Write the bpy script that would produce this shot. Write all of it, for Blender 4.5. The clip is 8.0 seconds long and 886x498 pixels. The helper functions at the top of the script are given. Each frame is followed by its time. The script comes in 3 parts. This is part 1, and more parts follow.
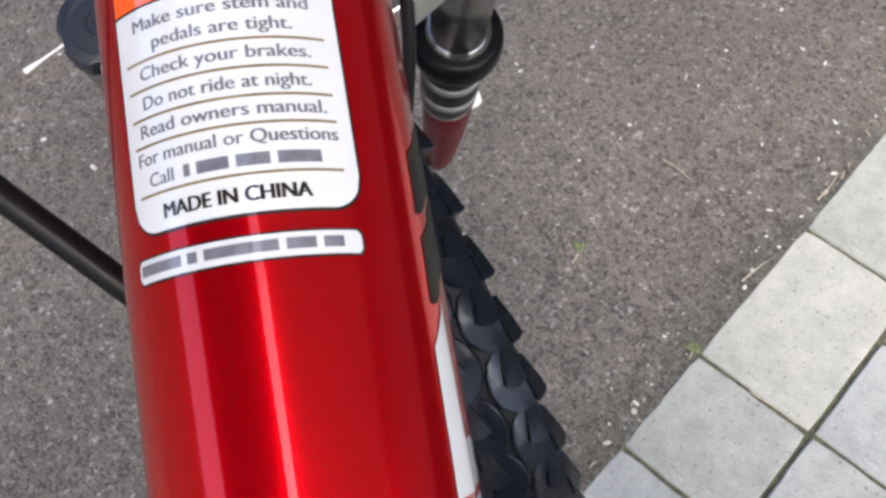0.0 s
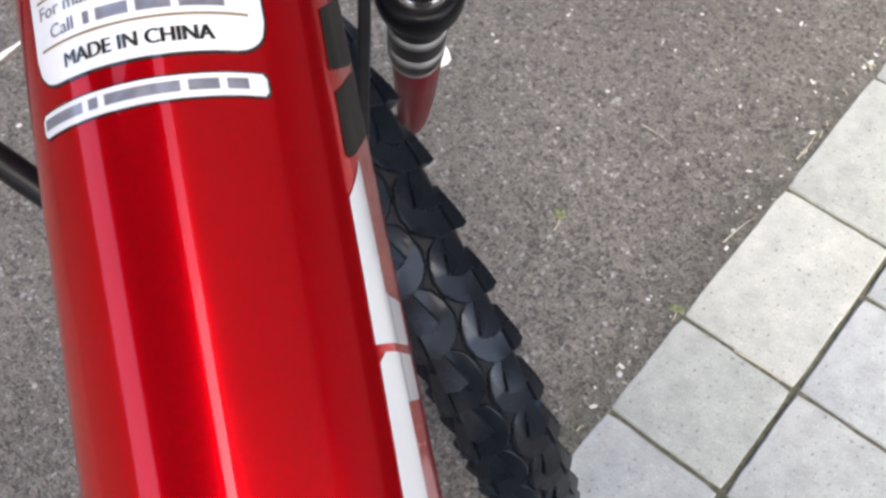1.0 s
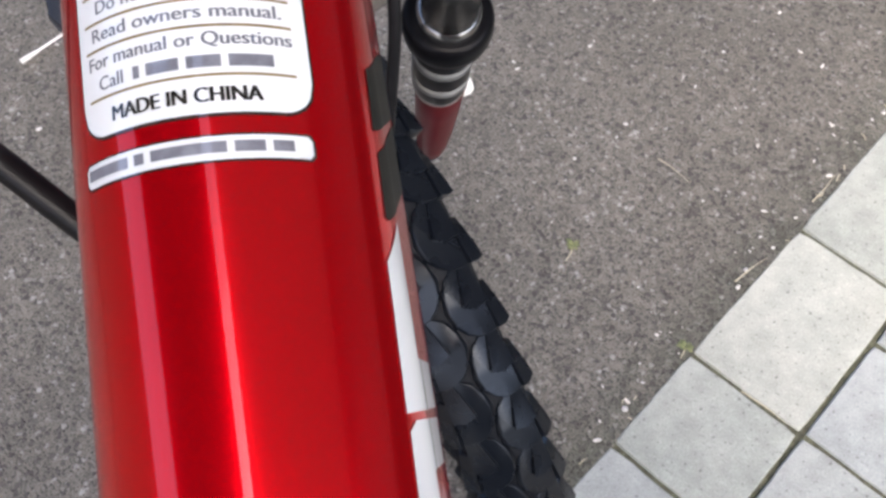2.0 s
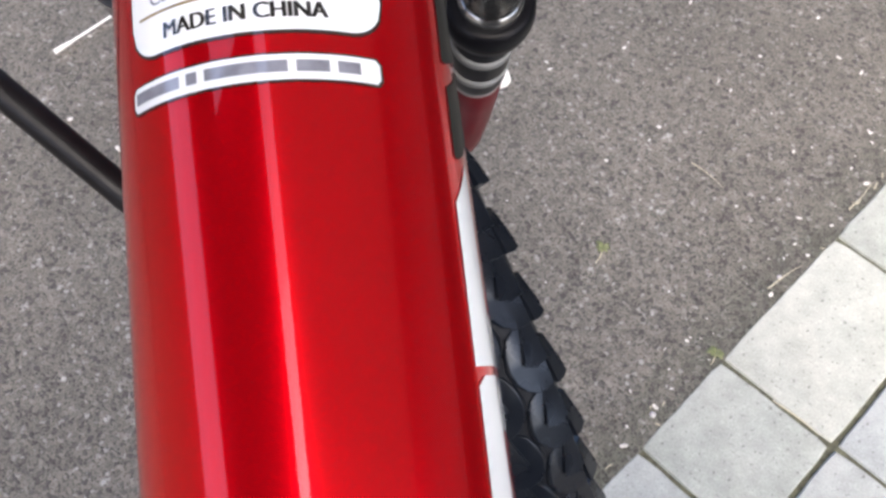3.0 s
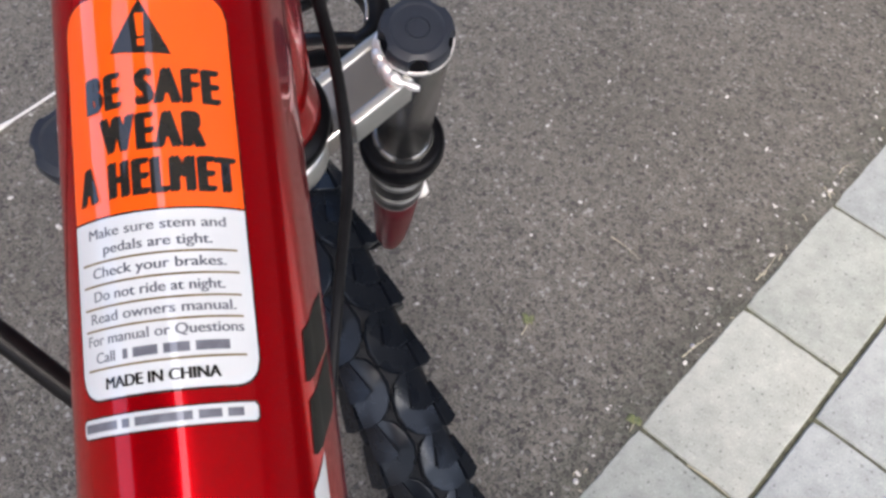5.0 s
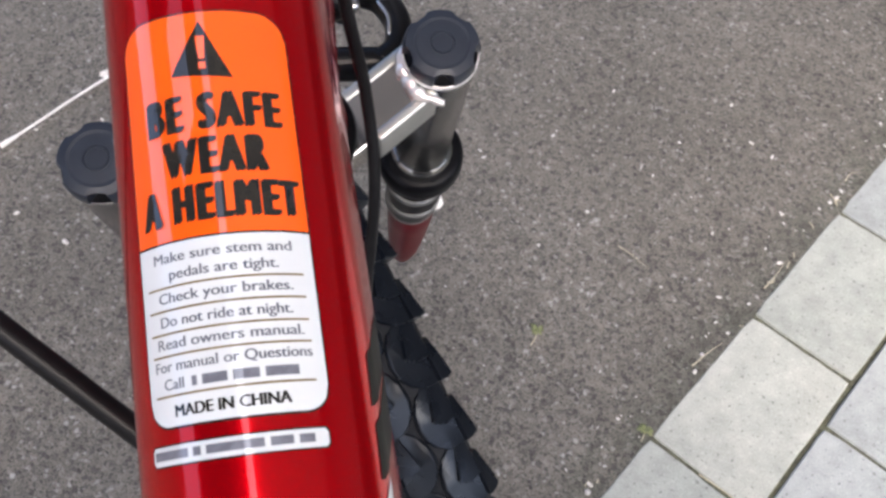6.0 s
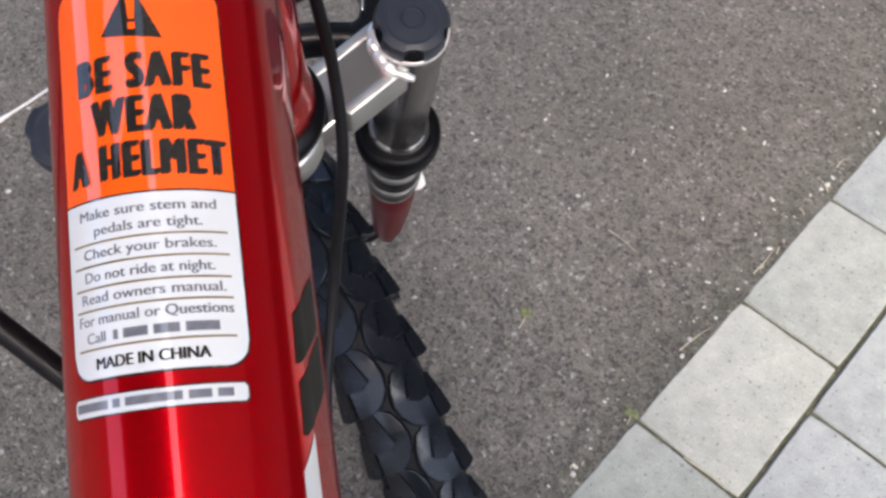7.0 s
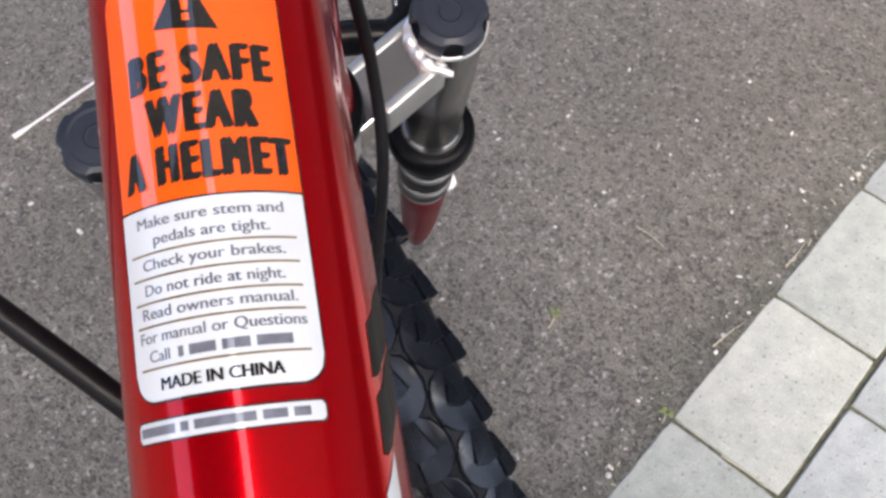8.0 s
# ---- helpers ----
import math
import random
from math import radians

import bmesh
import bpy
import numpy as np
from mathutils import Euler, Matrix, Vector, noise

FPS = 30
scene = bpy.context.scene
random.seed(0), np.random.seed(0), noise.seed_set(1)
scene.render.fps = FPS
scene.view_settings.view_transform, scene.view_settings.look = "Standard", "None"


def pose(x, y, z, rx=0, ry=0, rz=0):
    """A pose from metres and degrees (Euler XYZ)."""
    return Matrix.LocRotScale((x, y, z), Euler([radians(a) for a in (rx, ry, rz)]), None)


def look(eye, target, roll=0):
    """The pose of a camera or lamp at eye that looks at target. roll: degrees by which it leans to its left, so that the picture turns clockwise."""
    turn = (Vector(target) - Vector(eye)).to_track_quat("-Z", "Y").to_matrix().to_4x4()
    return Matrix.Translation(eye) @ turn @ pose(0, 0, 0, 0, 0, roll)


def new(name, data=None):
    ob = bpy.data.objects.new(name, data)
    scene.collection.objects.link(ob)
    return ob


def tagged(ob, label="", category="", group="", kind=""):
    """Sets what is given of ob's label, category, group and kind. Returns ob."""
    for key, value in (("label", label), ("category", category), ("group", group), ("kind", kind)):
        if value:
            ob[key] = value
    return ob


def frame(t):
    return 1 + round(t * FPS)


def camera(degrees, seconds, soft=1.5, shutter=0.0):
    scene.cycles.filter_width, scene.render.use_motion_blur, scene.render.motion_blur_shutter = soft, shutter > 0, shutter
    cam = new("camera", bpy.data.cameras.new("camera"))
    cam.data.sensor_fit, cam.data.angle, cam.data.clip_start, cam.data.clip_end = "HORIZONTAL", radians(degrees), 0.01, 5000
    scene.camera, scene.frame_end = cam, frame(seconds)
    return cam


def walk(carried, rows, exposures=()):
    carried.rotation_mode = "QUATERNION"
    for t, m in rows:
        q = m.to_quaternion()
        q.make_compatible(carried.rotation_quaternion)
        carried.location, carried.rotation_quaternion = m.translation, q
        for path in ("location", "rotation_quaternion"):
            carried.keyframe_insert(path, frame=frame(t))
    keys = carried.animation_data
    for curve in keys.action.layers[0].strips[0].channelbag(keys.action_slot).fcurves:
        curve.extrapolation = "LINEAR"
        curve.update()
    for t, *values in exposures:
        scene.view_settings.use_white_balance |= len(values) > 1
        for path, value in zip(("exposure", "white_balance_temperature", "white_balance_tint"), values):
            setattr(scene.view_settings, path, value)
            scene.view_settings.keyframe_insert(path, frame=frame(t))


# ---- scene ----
cam = camera(50.99, 8.0, soft=2.9)
PATH = [
    (0, (0.0908, -0.4476, 0.8540), (-0.6352, 0.2882, -0.8581), -2.49),
    (0.5, (0.0939, -0.4457, 0.8542), (-0.6096, 0.2732, -0.8744), -2.39),
    (1, (0.1076, -0.4523, 0.8434), (-0.5895, 0.2797, -0.8823), -3.59),
    (1.5, (0.1007, -0.4479, 0.8481), (-0.6247, 0.2992, -0.8594), -2.34),
    (2, (0.1011, -0.4505, 0.8463), (-0.6310, 0.2957, -0.8587), -1.40),
    (2.2, (0.0945, -0.4530, 0.8428), (-0.6571, 0.2638, -0.8663), -1.46),
    (3.3, (0.0984, -0.4556, 0.8332), (-0.6774, 0.2675, -0.8624), -2.17),
    (3.5, (0.0941, -0.4550, 0.8526), (-0.6214, 0.2536, -0.8754), -0.00),
    (4, (0.0916, -0.4522, 0.8724), (-0.6292, 0.2975, -0.8359), 1.36),
    (4.5, (0.1007, -0.4477, 0.8783), (-0.6261, 0.3432, -0.8087), 1.19),
    (4.7, (0.1046, -0.4396, 0.8959), (-0.6294, 0.3854, -0.7716), 1.88),
    (5.8, (0.0947, -0.4419, 0.8924), (-0.6450, 0.4303, -0.7484), 2.34),
    (6, (0.0933, -0.4457, 0.8953), (-0.6531, 0.4217, -0.7449), 1.91),
    (6.5, (0.0954, -0.4431, 0.8968), (-0.6290, 0.4028, -0.7644), 3.08),
    (7, (0.1063, -0.4402, 0.8948), (-0.6258, 0.4071, -0.7624), 2.39),
    (7.5, (0.1070, -0.4325, 0.8949), (-0.6572, 0.4401, -0.7344), 1.57),
    (8, (0.0935, -0.4423, 0.8841), (-0.6658, 0.3832, -0.7718), -0.61),
]
EXPOSURE = 2.25
walk(cam, [(t, look(eye, target, roll)) for t, eye, target, roll in PATH], [(t, EXPOSURE + e, 6150, 10) for t, e in ((0.0, 0.08), (0.5, 0.06), (1.0, 0.27), (2.0, 0.21), (3.5, 0.47), (4.0, 0.22), (4.5, -0.08), (6.0, 0.04), (7.0, -0.05), (7.5, -0.02), (8.0, 0.1))])

# ---- daylight: bright overcast ----
world = bpy.data.worlds.new("world")
scene.world = world
world.use_nodes = True
wn, wl = world.node_tree.nodes, world.node_tree.links
sky = wn.new("ShaderNodeTexSky")
sky.sky_type = "NISHITA"
sky.sun_disc = False
sky.sun_elevation = radians(47)
sky.sun_rotation = radians(122)
sky.dust_density = 6.0
sky.air_density = 0.7
wl.new(sky.outputs[0], wn["Background"].inputs[0])
wn["Background"].inputs[1].default_value = 0.15

sun = new("sun", bpy.data.lights.new("sun", "SUN"))
sun.data.energy = 0.2
sun.data.angle = radians(70)
sun.data.color = (1.0, 0.97, 0.93)
sun.matrix_world = look((0.54, -0.34, 0.77), (0, 0, 0))


# ---- materials ----
def material(name, base, rough=0.5, metal=0.0, second=None, scale=40.0, detail=4.0, bump=0.0, bump_scale=300.0, coat=0.0,
             rough_vary=0.0, pieces=0.0, specular=0.5, coat_ior=1.5):
    """A principled surface: base mottled towards second, fine relief, uneven gloss, and a shift of value from piece to piece."""
    m = bpy.data.materials.new(name)
    m.use_nodes = True
    n, k = m.node_tree.nodes, m.node_tree.links
    b = n["Principled BSDF"]
    b.inputs["Roughness"].default_value = rough
    b.inputs["Metallic"].default_value = metal
    b.inputs["Specular IOR Level"].default_value = specular
    b.inputs["Coat Weight"].default_value = coat
    b.inputs["Coat Roughness"].default_value = 0.03
    b.inputs["Coat IOR"].default_value = coat_ior
    at = n.new("ShaderNodeTexCoord").outputs["Object"]
    first = n.new("ShaderNodeTexNoise")
    first.inputs["Scale"].default_value, first.inputs["Detail"].default_value = scale, detail
    k.new(at, first.inputs["Vector"])
    mix = n.new("ShaderNodeMix")
    mix.data_type = "RGBA"
    mix.inputs[6].default_value = (*base, 1)
    mix.inputs[7].default_value = (*(second or base), 1)
    ramp = n.new("ShaderNodeMapRange")
    ramp.inputs[1].default_value, ramp.inputs[2].default_value = 0.35, 0.68
    k.new(first.outputs[0], ramp.inputs[0])
    k.new(ramp.outputs[0], mix.inputs[0])
    colour = mix.outputs[2]
    if pieces:
        info = n.new("ShaderNodeObjectInfo")
        value = n.new("ShaderNodeMapRange")
        value.inputs[3].default_value, value.inputs[4].default_value = 1 - pieces, 1 + pieces
        k.new(info.outputs["Random"], value.inputs[0])
        hsv = n.new("ShaderNodeHueSaturation")
        k.new(value.outputs[0], hsv.inputs["Value"])
        k.new(colour, hsv.inputs["Color"])
        colour = hsv.outputs[0]
    k.new(colour, b.inputs["Base Color"])
    if rough_vary:
        rv = n.new("ShaderNodeMapRange")
        rv.inputs[3].default_value, rv.inputs[4].default_value = rough - rough_vary, rough + rough_vary
        k.new(first.outputs[0], rv.inputs[0])
        k.new(rv.outputs[0], b.inputs["Roughness"])
    if bump:
        fine = n.new("ShaderNodeTexNoise")
        fine.inputs["Scale"].default_value, fine.inputs["Detail"].default_value = bump_scale, 3
        k.new(at, fine.inputs["Vector"])
        bm_ = n.new("ShaderNodeBump")
        bm_.inputs["Strength"].default_value, bm_.inputs["Distance"].default_value = 1.0, bump
        k.new(fine.outputs[0], bm_.inputs["Height"])
        k.new(bm_.outputs[0], b.inputs["Normal"])
    return m


def asphalt_material():
    """Worn asphalt: packed grey and brownish stones of a few millimetres with dark crevices between some of them."""
    m = bpy.data.materials.new("asphalt")
    m.use_nodes = True
    n, k = m.node_tree.nodes, m.node_tree.links
    b = n["Principled BSDF"]
    b.inputs["Roughness"].default_value = 0.8
    b.inputs["Specular IOR Level"].default_value = 0.35
    at = n.new("ShaderNodeTexCoord").outputs["Object"]

    def wave(scale, detail=2.0, lo=0.3, hi=0.7, a=0.0, z=1.0):
        t = n.new("ShaderNodeTexNoise")
        t.inputs["Scale"].default_value, t.inputs["Detail"].default_value = scale, detail
        k.new(at, t.inputs["Vector"])
        r = n.new("ShaderNodeMapRange")
        for slot, value in zip((1, 2, 3, 4), (lo, hi, a, z)):
            r.inputs[slot].default_value = value
        k.new(t.outputs[0], r.inputs[0])
        return r.outputs[0], t

    def times(x, y, how="MULTIPLY"):
        q = n.new("ShaderNodeMath")
        q.operation = how
        k.new(x, q.inputs[0])
        k.new(y, q.inputs[1])
        return q.outputs[0]

    warp = wave(260)[1]
    shift = n.new("ShaderNodeVectorMath")
    shift.operation = "MULTIPLY_ADD"
    shift.inputs[1].default_value = (0.005, 0.005, 0.005)
    k.new(warp.outputs["Color"], shift.inputs[0])
    k.new(at, shift.inputs[2])
    cells, edges = n.new("ShaderNodeTexVoronoi"), n.new("ShaderNodeTexVoronoi")
    edges.feature = "DISTANCE_TO_EDGE"
    for t in (cells, edges):
        t.inputs["Scale"].default_value = 240
        k.new(shift.outputs[0], t.inputs["Vector"])
    sep = n.new("ShaderNodeSeparateColor")
    k.new(cells.outputs["Color"], sep.inputs[0])
    tone = n.new("ShaderNodeValToRGB")
    els = tone.color_ramp.elements
    els[0].position, els[0].color = 0.0, (0.085, 0.080, 0.072, 1.000)
    els[1].position, els[1].color = 1.0, (0.345, 0.335, 0.308, 1.000)
    for p, c in ((0.22, (0.170, 0.156, 0.133)), (0.55, (0.190, 0.172, 0.145)), (0.8, (0.207, 0.190, 0.160)), (0.95, (0.235, 0.222, 0.193))):
        els.new(p).color = (*c, 1)
    k.new(sep.outputs[0], tone.inputs[0])
    gap = n.new("ShaderNodeMapRange")
    for slot, value in zip((1, 2, 3, 4), (0.0, 0.17, 1.0, 0.0)):
        gap.inputs[slot].default_value = value
    k.new(edges.outputs["Distance"], gap.inputs[0])
    deep = times(gap.outputs[0], wave(430, 3, 0.47, 0.60)[0])
    dark = n.new("ShaderNodeMapRange")
    dark.inputs[3].default_value, dark.inputs[4].default_value = 1.05, 0.17
    k.new(deep, dark.inputs[0])
    value = times(times(dark.outputs[0], wave(4, 3, 0.3, 0.7, 0.86, 1.14)[0]), wave(55, 3, 0.25, 0.75, 0.82, 1.18)[0])
    along = n.new("ShaderNodeSeparateXYZ")
    k.new(at, along.inputs[0])
    margin = n.new("ShaderNodeMapRange")
    for slot, q in zip((1, 2, 3, 4), (-0.055, 0.0, 0.0, 1.0)):
        margin.inputs[slot].default_value = q
    k.new(along.outputs[0], margin.inputs[0])
    inner = n.new("ShaderNodeMapRange")
    for slot, q in zip((1, 2, 3, 4), (0.02, 0.06, 1.0, 0.0)):
        inner.inputs[slot].default_value = q
    k.new(along.outputs[0], inner.inputs[0])
    moss = times(times(margin.outputs[0], inner.outputs[0]), wave(38, 4, 0.32, 0.62)[0])
    damp = n.new("ShaderNodeMapRange")
    damp.inputs[3].default_value, damp.inputs[4].default_value = 1.0, 0.66
    k.new(moss, damp.inputs[0])
    value = times(value, damp.outputs[0])
    hsv = n.new("ShaderNodeHueSaturation")
    hsv.inputs["Saturation"].default_value = 0.9
    green = n.new("ShaderNodeMix")
    green.data_type = "RGBA"
    green.inputs[7].default_value = (0.165, 0.175, 0.125, 1)
    half = n.new("ShaderNodeMath")
    half.operation = "MULTIPLY"
    half.inputs[1].default_value = 0.5
    k.new(moss, half.inputs[0])
    k.new(half.outputs[0], green.inputs[0])
    k.new(tone.outputs[0], green.inputs[6])
    k.new(green.outputs[2], hsv.inputs["Color"])
    k.new(value, hsv.inputs["Value"])
    k.new(hsv.outputs[0], b.inputs["Base Color"])
    high = times(sep.outputs[1], wave(700, 2, 0.3, 0.7, 0.5, 1.0)[0])
    high = times(high, deep, "SUBTRACT")
    bm_ = n.new("ShaderNodeBump")
    bm_.inputs["Strength"].default_value, bm_.inputs["Distance"].default_value = 1.0, 0.0021
    k.new(high, bm_.inputs["Height"])
    k.new(bm_.outputs[0], b.inputs["Normal"])
    return m


def concrete_material(name, base, second):
    """Cast concrete with soft cloudy stains, fine sand grain and small dark pores; each paver has its own tint."""
    m = material(name, base, 0.88, second=second, scale=14, detail=8, bump=0.0006, bump_scale=650, pieces=0.05)
    n, k = m.node_tree.nodes, m.node_tree.links
    b = n["Principled BSDF"]
    was = b.inputs["Base Color"].links[0].from_socket
    at = n.new("ShaderNodeTexCoord").outputs["Object"]
    value = None
    for scale, lo, hi, a, z in ((520, 0.3, 0.7, 0.84, 1.12), (200, 0.30, 0.37, 0.50, 1.0), (170, 0.58, 0.68, 1.0, 1.13), (60, 0.3, 0.7, 0.91, 1.07), (24, 0.3, 0.7, 0.89, 1.07), (8, 0.3, 0.7, 0.93, 1.05)):
        t = n.new("ShaderNodeTexNoise")
        t.inputs["Scale"].default_value, t.inputs["Detail"].default_value = scale, 3
        k.new(at, t.inputs["Vector"])
        r = n.new("ShaderNodeMapRange")
        for slot, q in zip((1, 2, 3, 4), (lo, hi, a, z)):
            r.inputs[slot].default_value = q
        k.new(t.outputs[0], r.inputs[0])
        if value is None:
            value = r.outputs[0]
        else:
            x = n.new("ShaderNodeMath")
            x.operation = "MULTIPLY"
            k.new(value, x.inputs[0])
            k.new(r.outputs[0], x.inputs[1])
            value = x.outputs[0]
    info = n.new("ShaderNodeObjectInfo")
    tint = n.new("ShaderNodeValToRGB")
    e = tint.color_ramp.elements
    e[0].color, e[1].color = (0.98, 0.988, 1.0, 1), (1.0, 0.995, 0.97, 1)
    swap = n.new("ShaderNodeMath")
    swap.operation = "FRACT"
    seven = n.new("ShaderNodeMath")
    seven.operation = "MULTIPLY"
    seven.inputs[1].default_value = 7.3
    k.new(info.outputs["Random"], seven.inputs[0])
    k.new(seven.outputs[0], swap.inputs[0])
    k.new(swap.outputs[0], tint.inputs[0])
    mix = n.new("ShaderNodeMix")
    mix.data_type, mix.blend_type = "RGBA", "MULTIPLY"
    mix.inputs[0].default_value = 1.0
    k.new(was, mix.inputs[6])
    k.new(tint.outputs[0], mix.inputs[7])
    hsv = n.new("ShaderNodeHueSaturation")
    k.new(mix.outputs[2], hsv.inputs["Color"])
    k.new(value, hsv.inputs["Value"])
    k.new(hsv.outputs[0], b.inputs["Base Color"])
    return m


ASPHALT = asphalt_material()
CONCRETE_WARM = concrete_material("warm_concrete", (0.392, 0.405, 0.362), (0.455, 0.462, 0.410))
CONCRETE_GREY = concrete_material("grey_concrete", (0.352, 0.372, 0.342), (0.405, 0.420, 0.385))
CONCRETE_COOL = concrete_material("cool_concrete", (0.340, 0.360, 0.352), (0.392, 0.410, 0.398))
SAND = material("joint_sand", (0.060, 0.060, 0.042), 0.95, second=(0.125, 0.125, 0.080), scale=180, bump=0.001, bump_scale=900)
RED = material("red_paint", (0.64, 0.0004, 0.006), 0.24, 0.80, second=(0.60, 0.0004, 0.005), scale=60, coat=0.75, specular=0.05)
RED.node_tree.nodes["Principled BSDF"].inputs["Specular Tint"].default_value = (0.75, 0.02, 0.03, 1)  # candy lacquer: the sheen stays red
LOWER_RED = material("lower_leg_red", (0.085, 0.002, 0.006), 0.35, second=(0.07, 0.002, 0.005), scale=80, specular=0.3)
CHROME = material("chrome", (0.62, 0.60, 0.58), 0.14, 1.0, second=(0.66, 0.64, 0.61), scale=90, rough_vary=0.05)
SILVER = material("silver_paint", (0.30, 0.302, 0.298), 0.20, 0.95, second=(0.27, 0.272, 0.268), scale=25, rough_vary=0.02)
LIP = material("dull_silver", (0.46, 0.465, 0.45), 0.40, 0.85, second=(0.38, 0.385, 0.37), scale=70, rough_vary=0.06)
WELD = material("weld_bead", (0.92, 0.92, 0.92), 0.30, 0.6, second=(0.78, 0.78, 0.79), scale=300, bump=0.0004, bump_scale=500)
CAP = material("cap_plastic", (0.014, 0.018, 0.028), 0.42, second=(0.019, 0.024, 0.035), scale=120, bump=0.0001, bump_scale=1500, specular=0.36)
RUBBER = material("tyre_rubber", (0.0038, 0.0052, 0.0086), 0.28, second=(0.0075, 0.0092, 0.0125), scale=60, bump=0.0001, bump_scale=900, rough_vary=0.08, specular=0.34)
RUBBER.node_tree.nodes["Principled BSDF"].inputs["Specular Tint"].default_value = (0.86, 0.93, 1.0, 1)  # highlights tinted blue to stand in for reflected sky
CARCASS = material("tyre_carcass", (0.0040, 0.0052, 0.0080), 0.62, second=(0.0070, 0.0085, 0.0115), scale=70, bump=0.0002, bump_scale=700, specular=0.2)
SEAL = material("seal_rubber", (0.003, 0.003, 0.004), 0.34, second=(0.005, 0.005, 0.006), scale=90, specular=0.08)
HOUSING = material("cable_housing", (0.005, 0.005, 0.006), 0.38, second=(0.008, 0.008, 0.009), scale=200, specular=0.14)
BLACK_METAL = material("black_metal", (0.004, 0.004, 0.005), 0.30, second=(0.007, 0.007, 0.008), scale=100, specular=0.25)
ORANGE = material("orange_vinyl", (0.94, 0.100, 0.004), 0.35, second=(0.90, 0.093, 0.003), scale=70, coat=1.0, coat_ior=1.95, specular=0.08)
WHITE = material("white_vinyl", (0.575, 0.60, 0.625), 0.4, second=(0.54, 0.565, 0.59), scale=70, coat=0.9, coat_ior=1.8, specular=0.08)
INK = material("black_ink", (0.012, 0.011, 0.010), 0.4, second=(0.02, 0.018, 0.015), scale=200, coat=1.0, coat_ior=1.65, specular=0.08)
GREY_INK = material("grey_ink", (0.11, 0.115, 0.14), 0.5, second=(0.17, 0.175, 0.21), scale=400, coat=1.0, coat_ior=1.8, specular=0.08)
RULE_INK = material("brown_ink", (0.14, 0.10, 0.045), 0.45, second=(0.20, 0.15, 0.07), scale=300, coat=0.6, coat_ior=1.8, specular=0.08)
DARK_DECAL = material("dark_decal", (0.006, 0.0066, 0.0055), 0.6, second=(0.014, 0.014, 0.011), scale=150, specular=0.2)
WHITE_BAND = material("grey_band", (0.24, 0.245, 0.245), 0.5, second=(0.17, 0.175, 0.175), scale=150)
PLASTIC_WHITE = material("white_plastic", (0.82, 0.81, 0.79), 0.45, second=(0.74, 0.72, 0.69), scale=120)
STRAW = material("dry_straw", (0.58, 0.53, 0.40), 0.7, second=(0.46, 0.41, 0.29), scale=200)
LEAF = material("weed_leaf", (0.135, 0.16, 0.06), 0.6, second=(0.21, 0.22, 0.11), scale=200)
CHIP = material("pale_chip", (0.74, 0.72, 0.69), 0.75, second=(0.50, 0.47, 0.43), scale=300)


# ---- helpers for building ----
def part(name, bm, mat, parent=None, label="", smooth=True):
    me = bpy.data.meshes.new(name)
    bm.to_mesh(me)
    bm.free()
    me.materials.append(mat)
    if smooth:
        for p in me.polygons:
            p.use_smooth = True
    ob = new(name, me)
    ob.parent = parent
    if label:
        tagged(ob, label=label)
    return ob


def empty(name, m=None, parent=None):
    ob = new(name)
    ob.empty_display_size = 0.05
    ob.parent = parent
    if m is not None:
        ob.matrix_basis = m
    return ob


def lathe(profile, to=Matrix(), seg=48, caps=True, wobble=0.0):
    """A turned solid round z from (radius, height) pairs, taken through the pose to."""
    bm = bmesh.new()
    rings = []
    for r, z in profile:
        ring = []
        for i in range(seg):
            a = 2 * math.pi * i / seg
            q = r * (1 + wobble * noise.noise(Vector((7 * math.cos(a), 7 * math.sin(a), 90 * z))))
            ring.append(bm.verts.new(to @ Vector((q * math.cos(a), q * math.sin(a), z))))
        rings.append(ring)
    for a, b in zip(rings, rings[1:]):
        for i in range(seg):
            bm.faces.new((a[i], a[(i + 1) % seg], b[(i + 1) % seg], b[i]))
    if caps:
        bm.faces.new(rings[0])
        bm.faces.new(rings[-1])
    bmesh.ops.recalc_face_normals(bm, faces=bm.faces)
    return bm


def spline(points, steps=8):
    """A smooth line through the points."""
    p = [Vector(q) for q in points]
    p = [2 * p[0] - p[1]] + p + [2 * p[-1] - p[-2]]
    out = []
    for a, b, c, d in zip(p, p[1:], p[2:], p[3:]):
        for i in range(steps):
            t = i / steps
            out.append(0.5 * (2 * b + (c - a) * t + (2 * a - 5 * b + 4 * c - d) * t * t + (3 * b - a - 3 * c + d) * t ** 3))
    out.append(p[-2])
    return out


def sweep(line, wide, thick=None, seg=16, up=Vector((0, 0, 1)), taper=None):
    """A rod along the line, wide across and thick along up (radii), with closed ends."""
    bm = bmesh.new()
    thick = thick or wide
    rings = []
    for i, p in enumerate(line):
        ahead = (line[min(i + 1, len(line) - 1)] - line[max(i - 1, 0)]).normalized()
        side = ahead.cross(up).normalized()
        over = side.cross(ahead)
        g = taper(i / (len(line) - 1)) if taper else 1.0
        rings.append([bm.verts.new(p + side * (wide * g * math.cos(2 * math.pi * j / seg)) + over * (thick * g * math.sin(2 * math.pi * j / seg)))
                      for j in range(seg)])
    for a, b in zip(rings, rings[1:]):
        for j in range(seg):
            bm.faces.new((a[j], a[(j + 1) % seg], b[(j + 1) % seg], b[j]))
    bm.faces.new(rings[0])
    bm.faces.new(rings[-1])
    bmesh.ops.recalc_face_normals(bm, faces=bm.faces)
    return bm


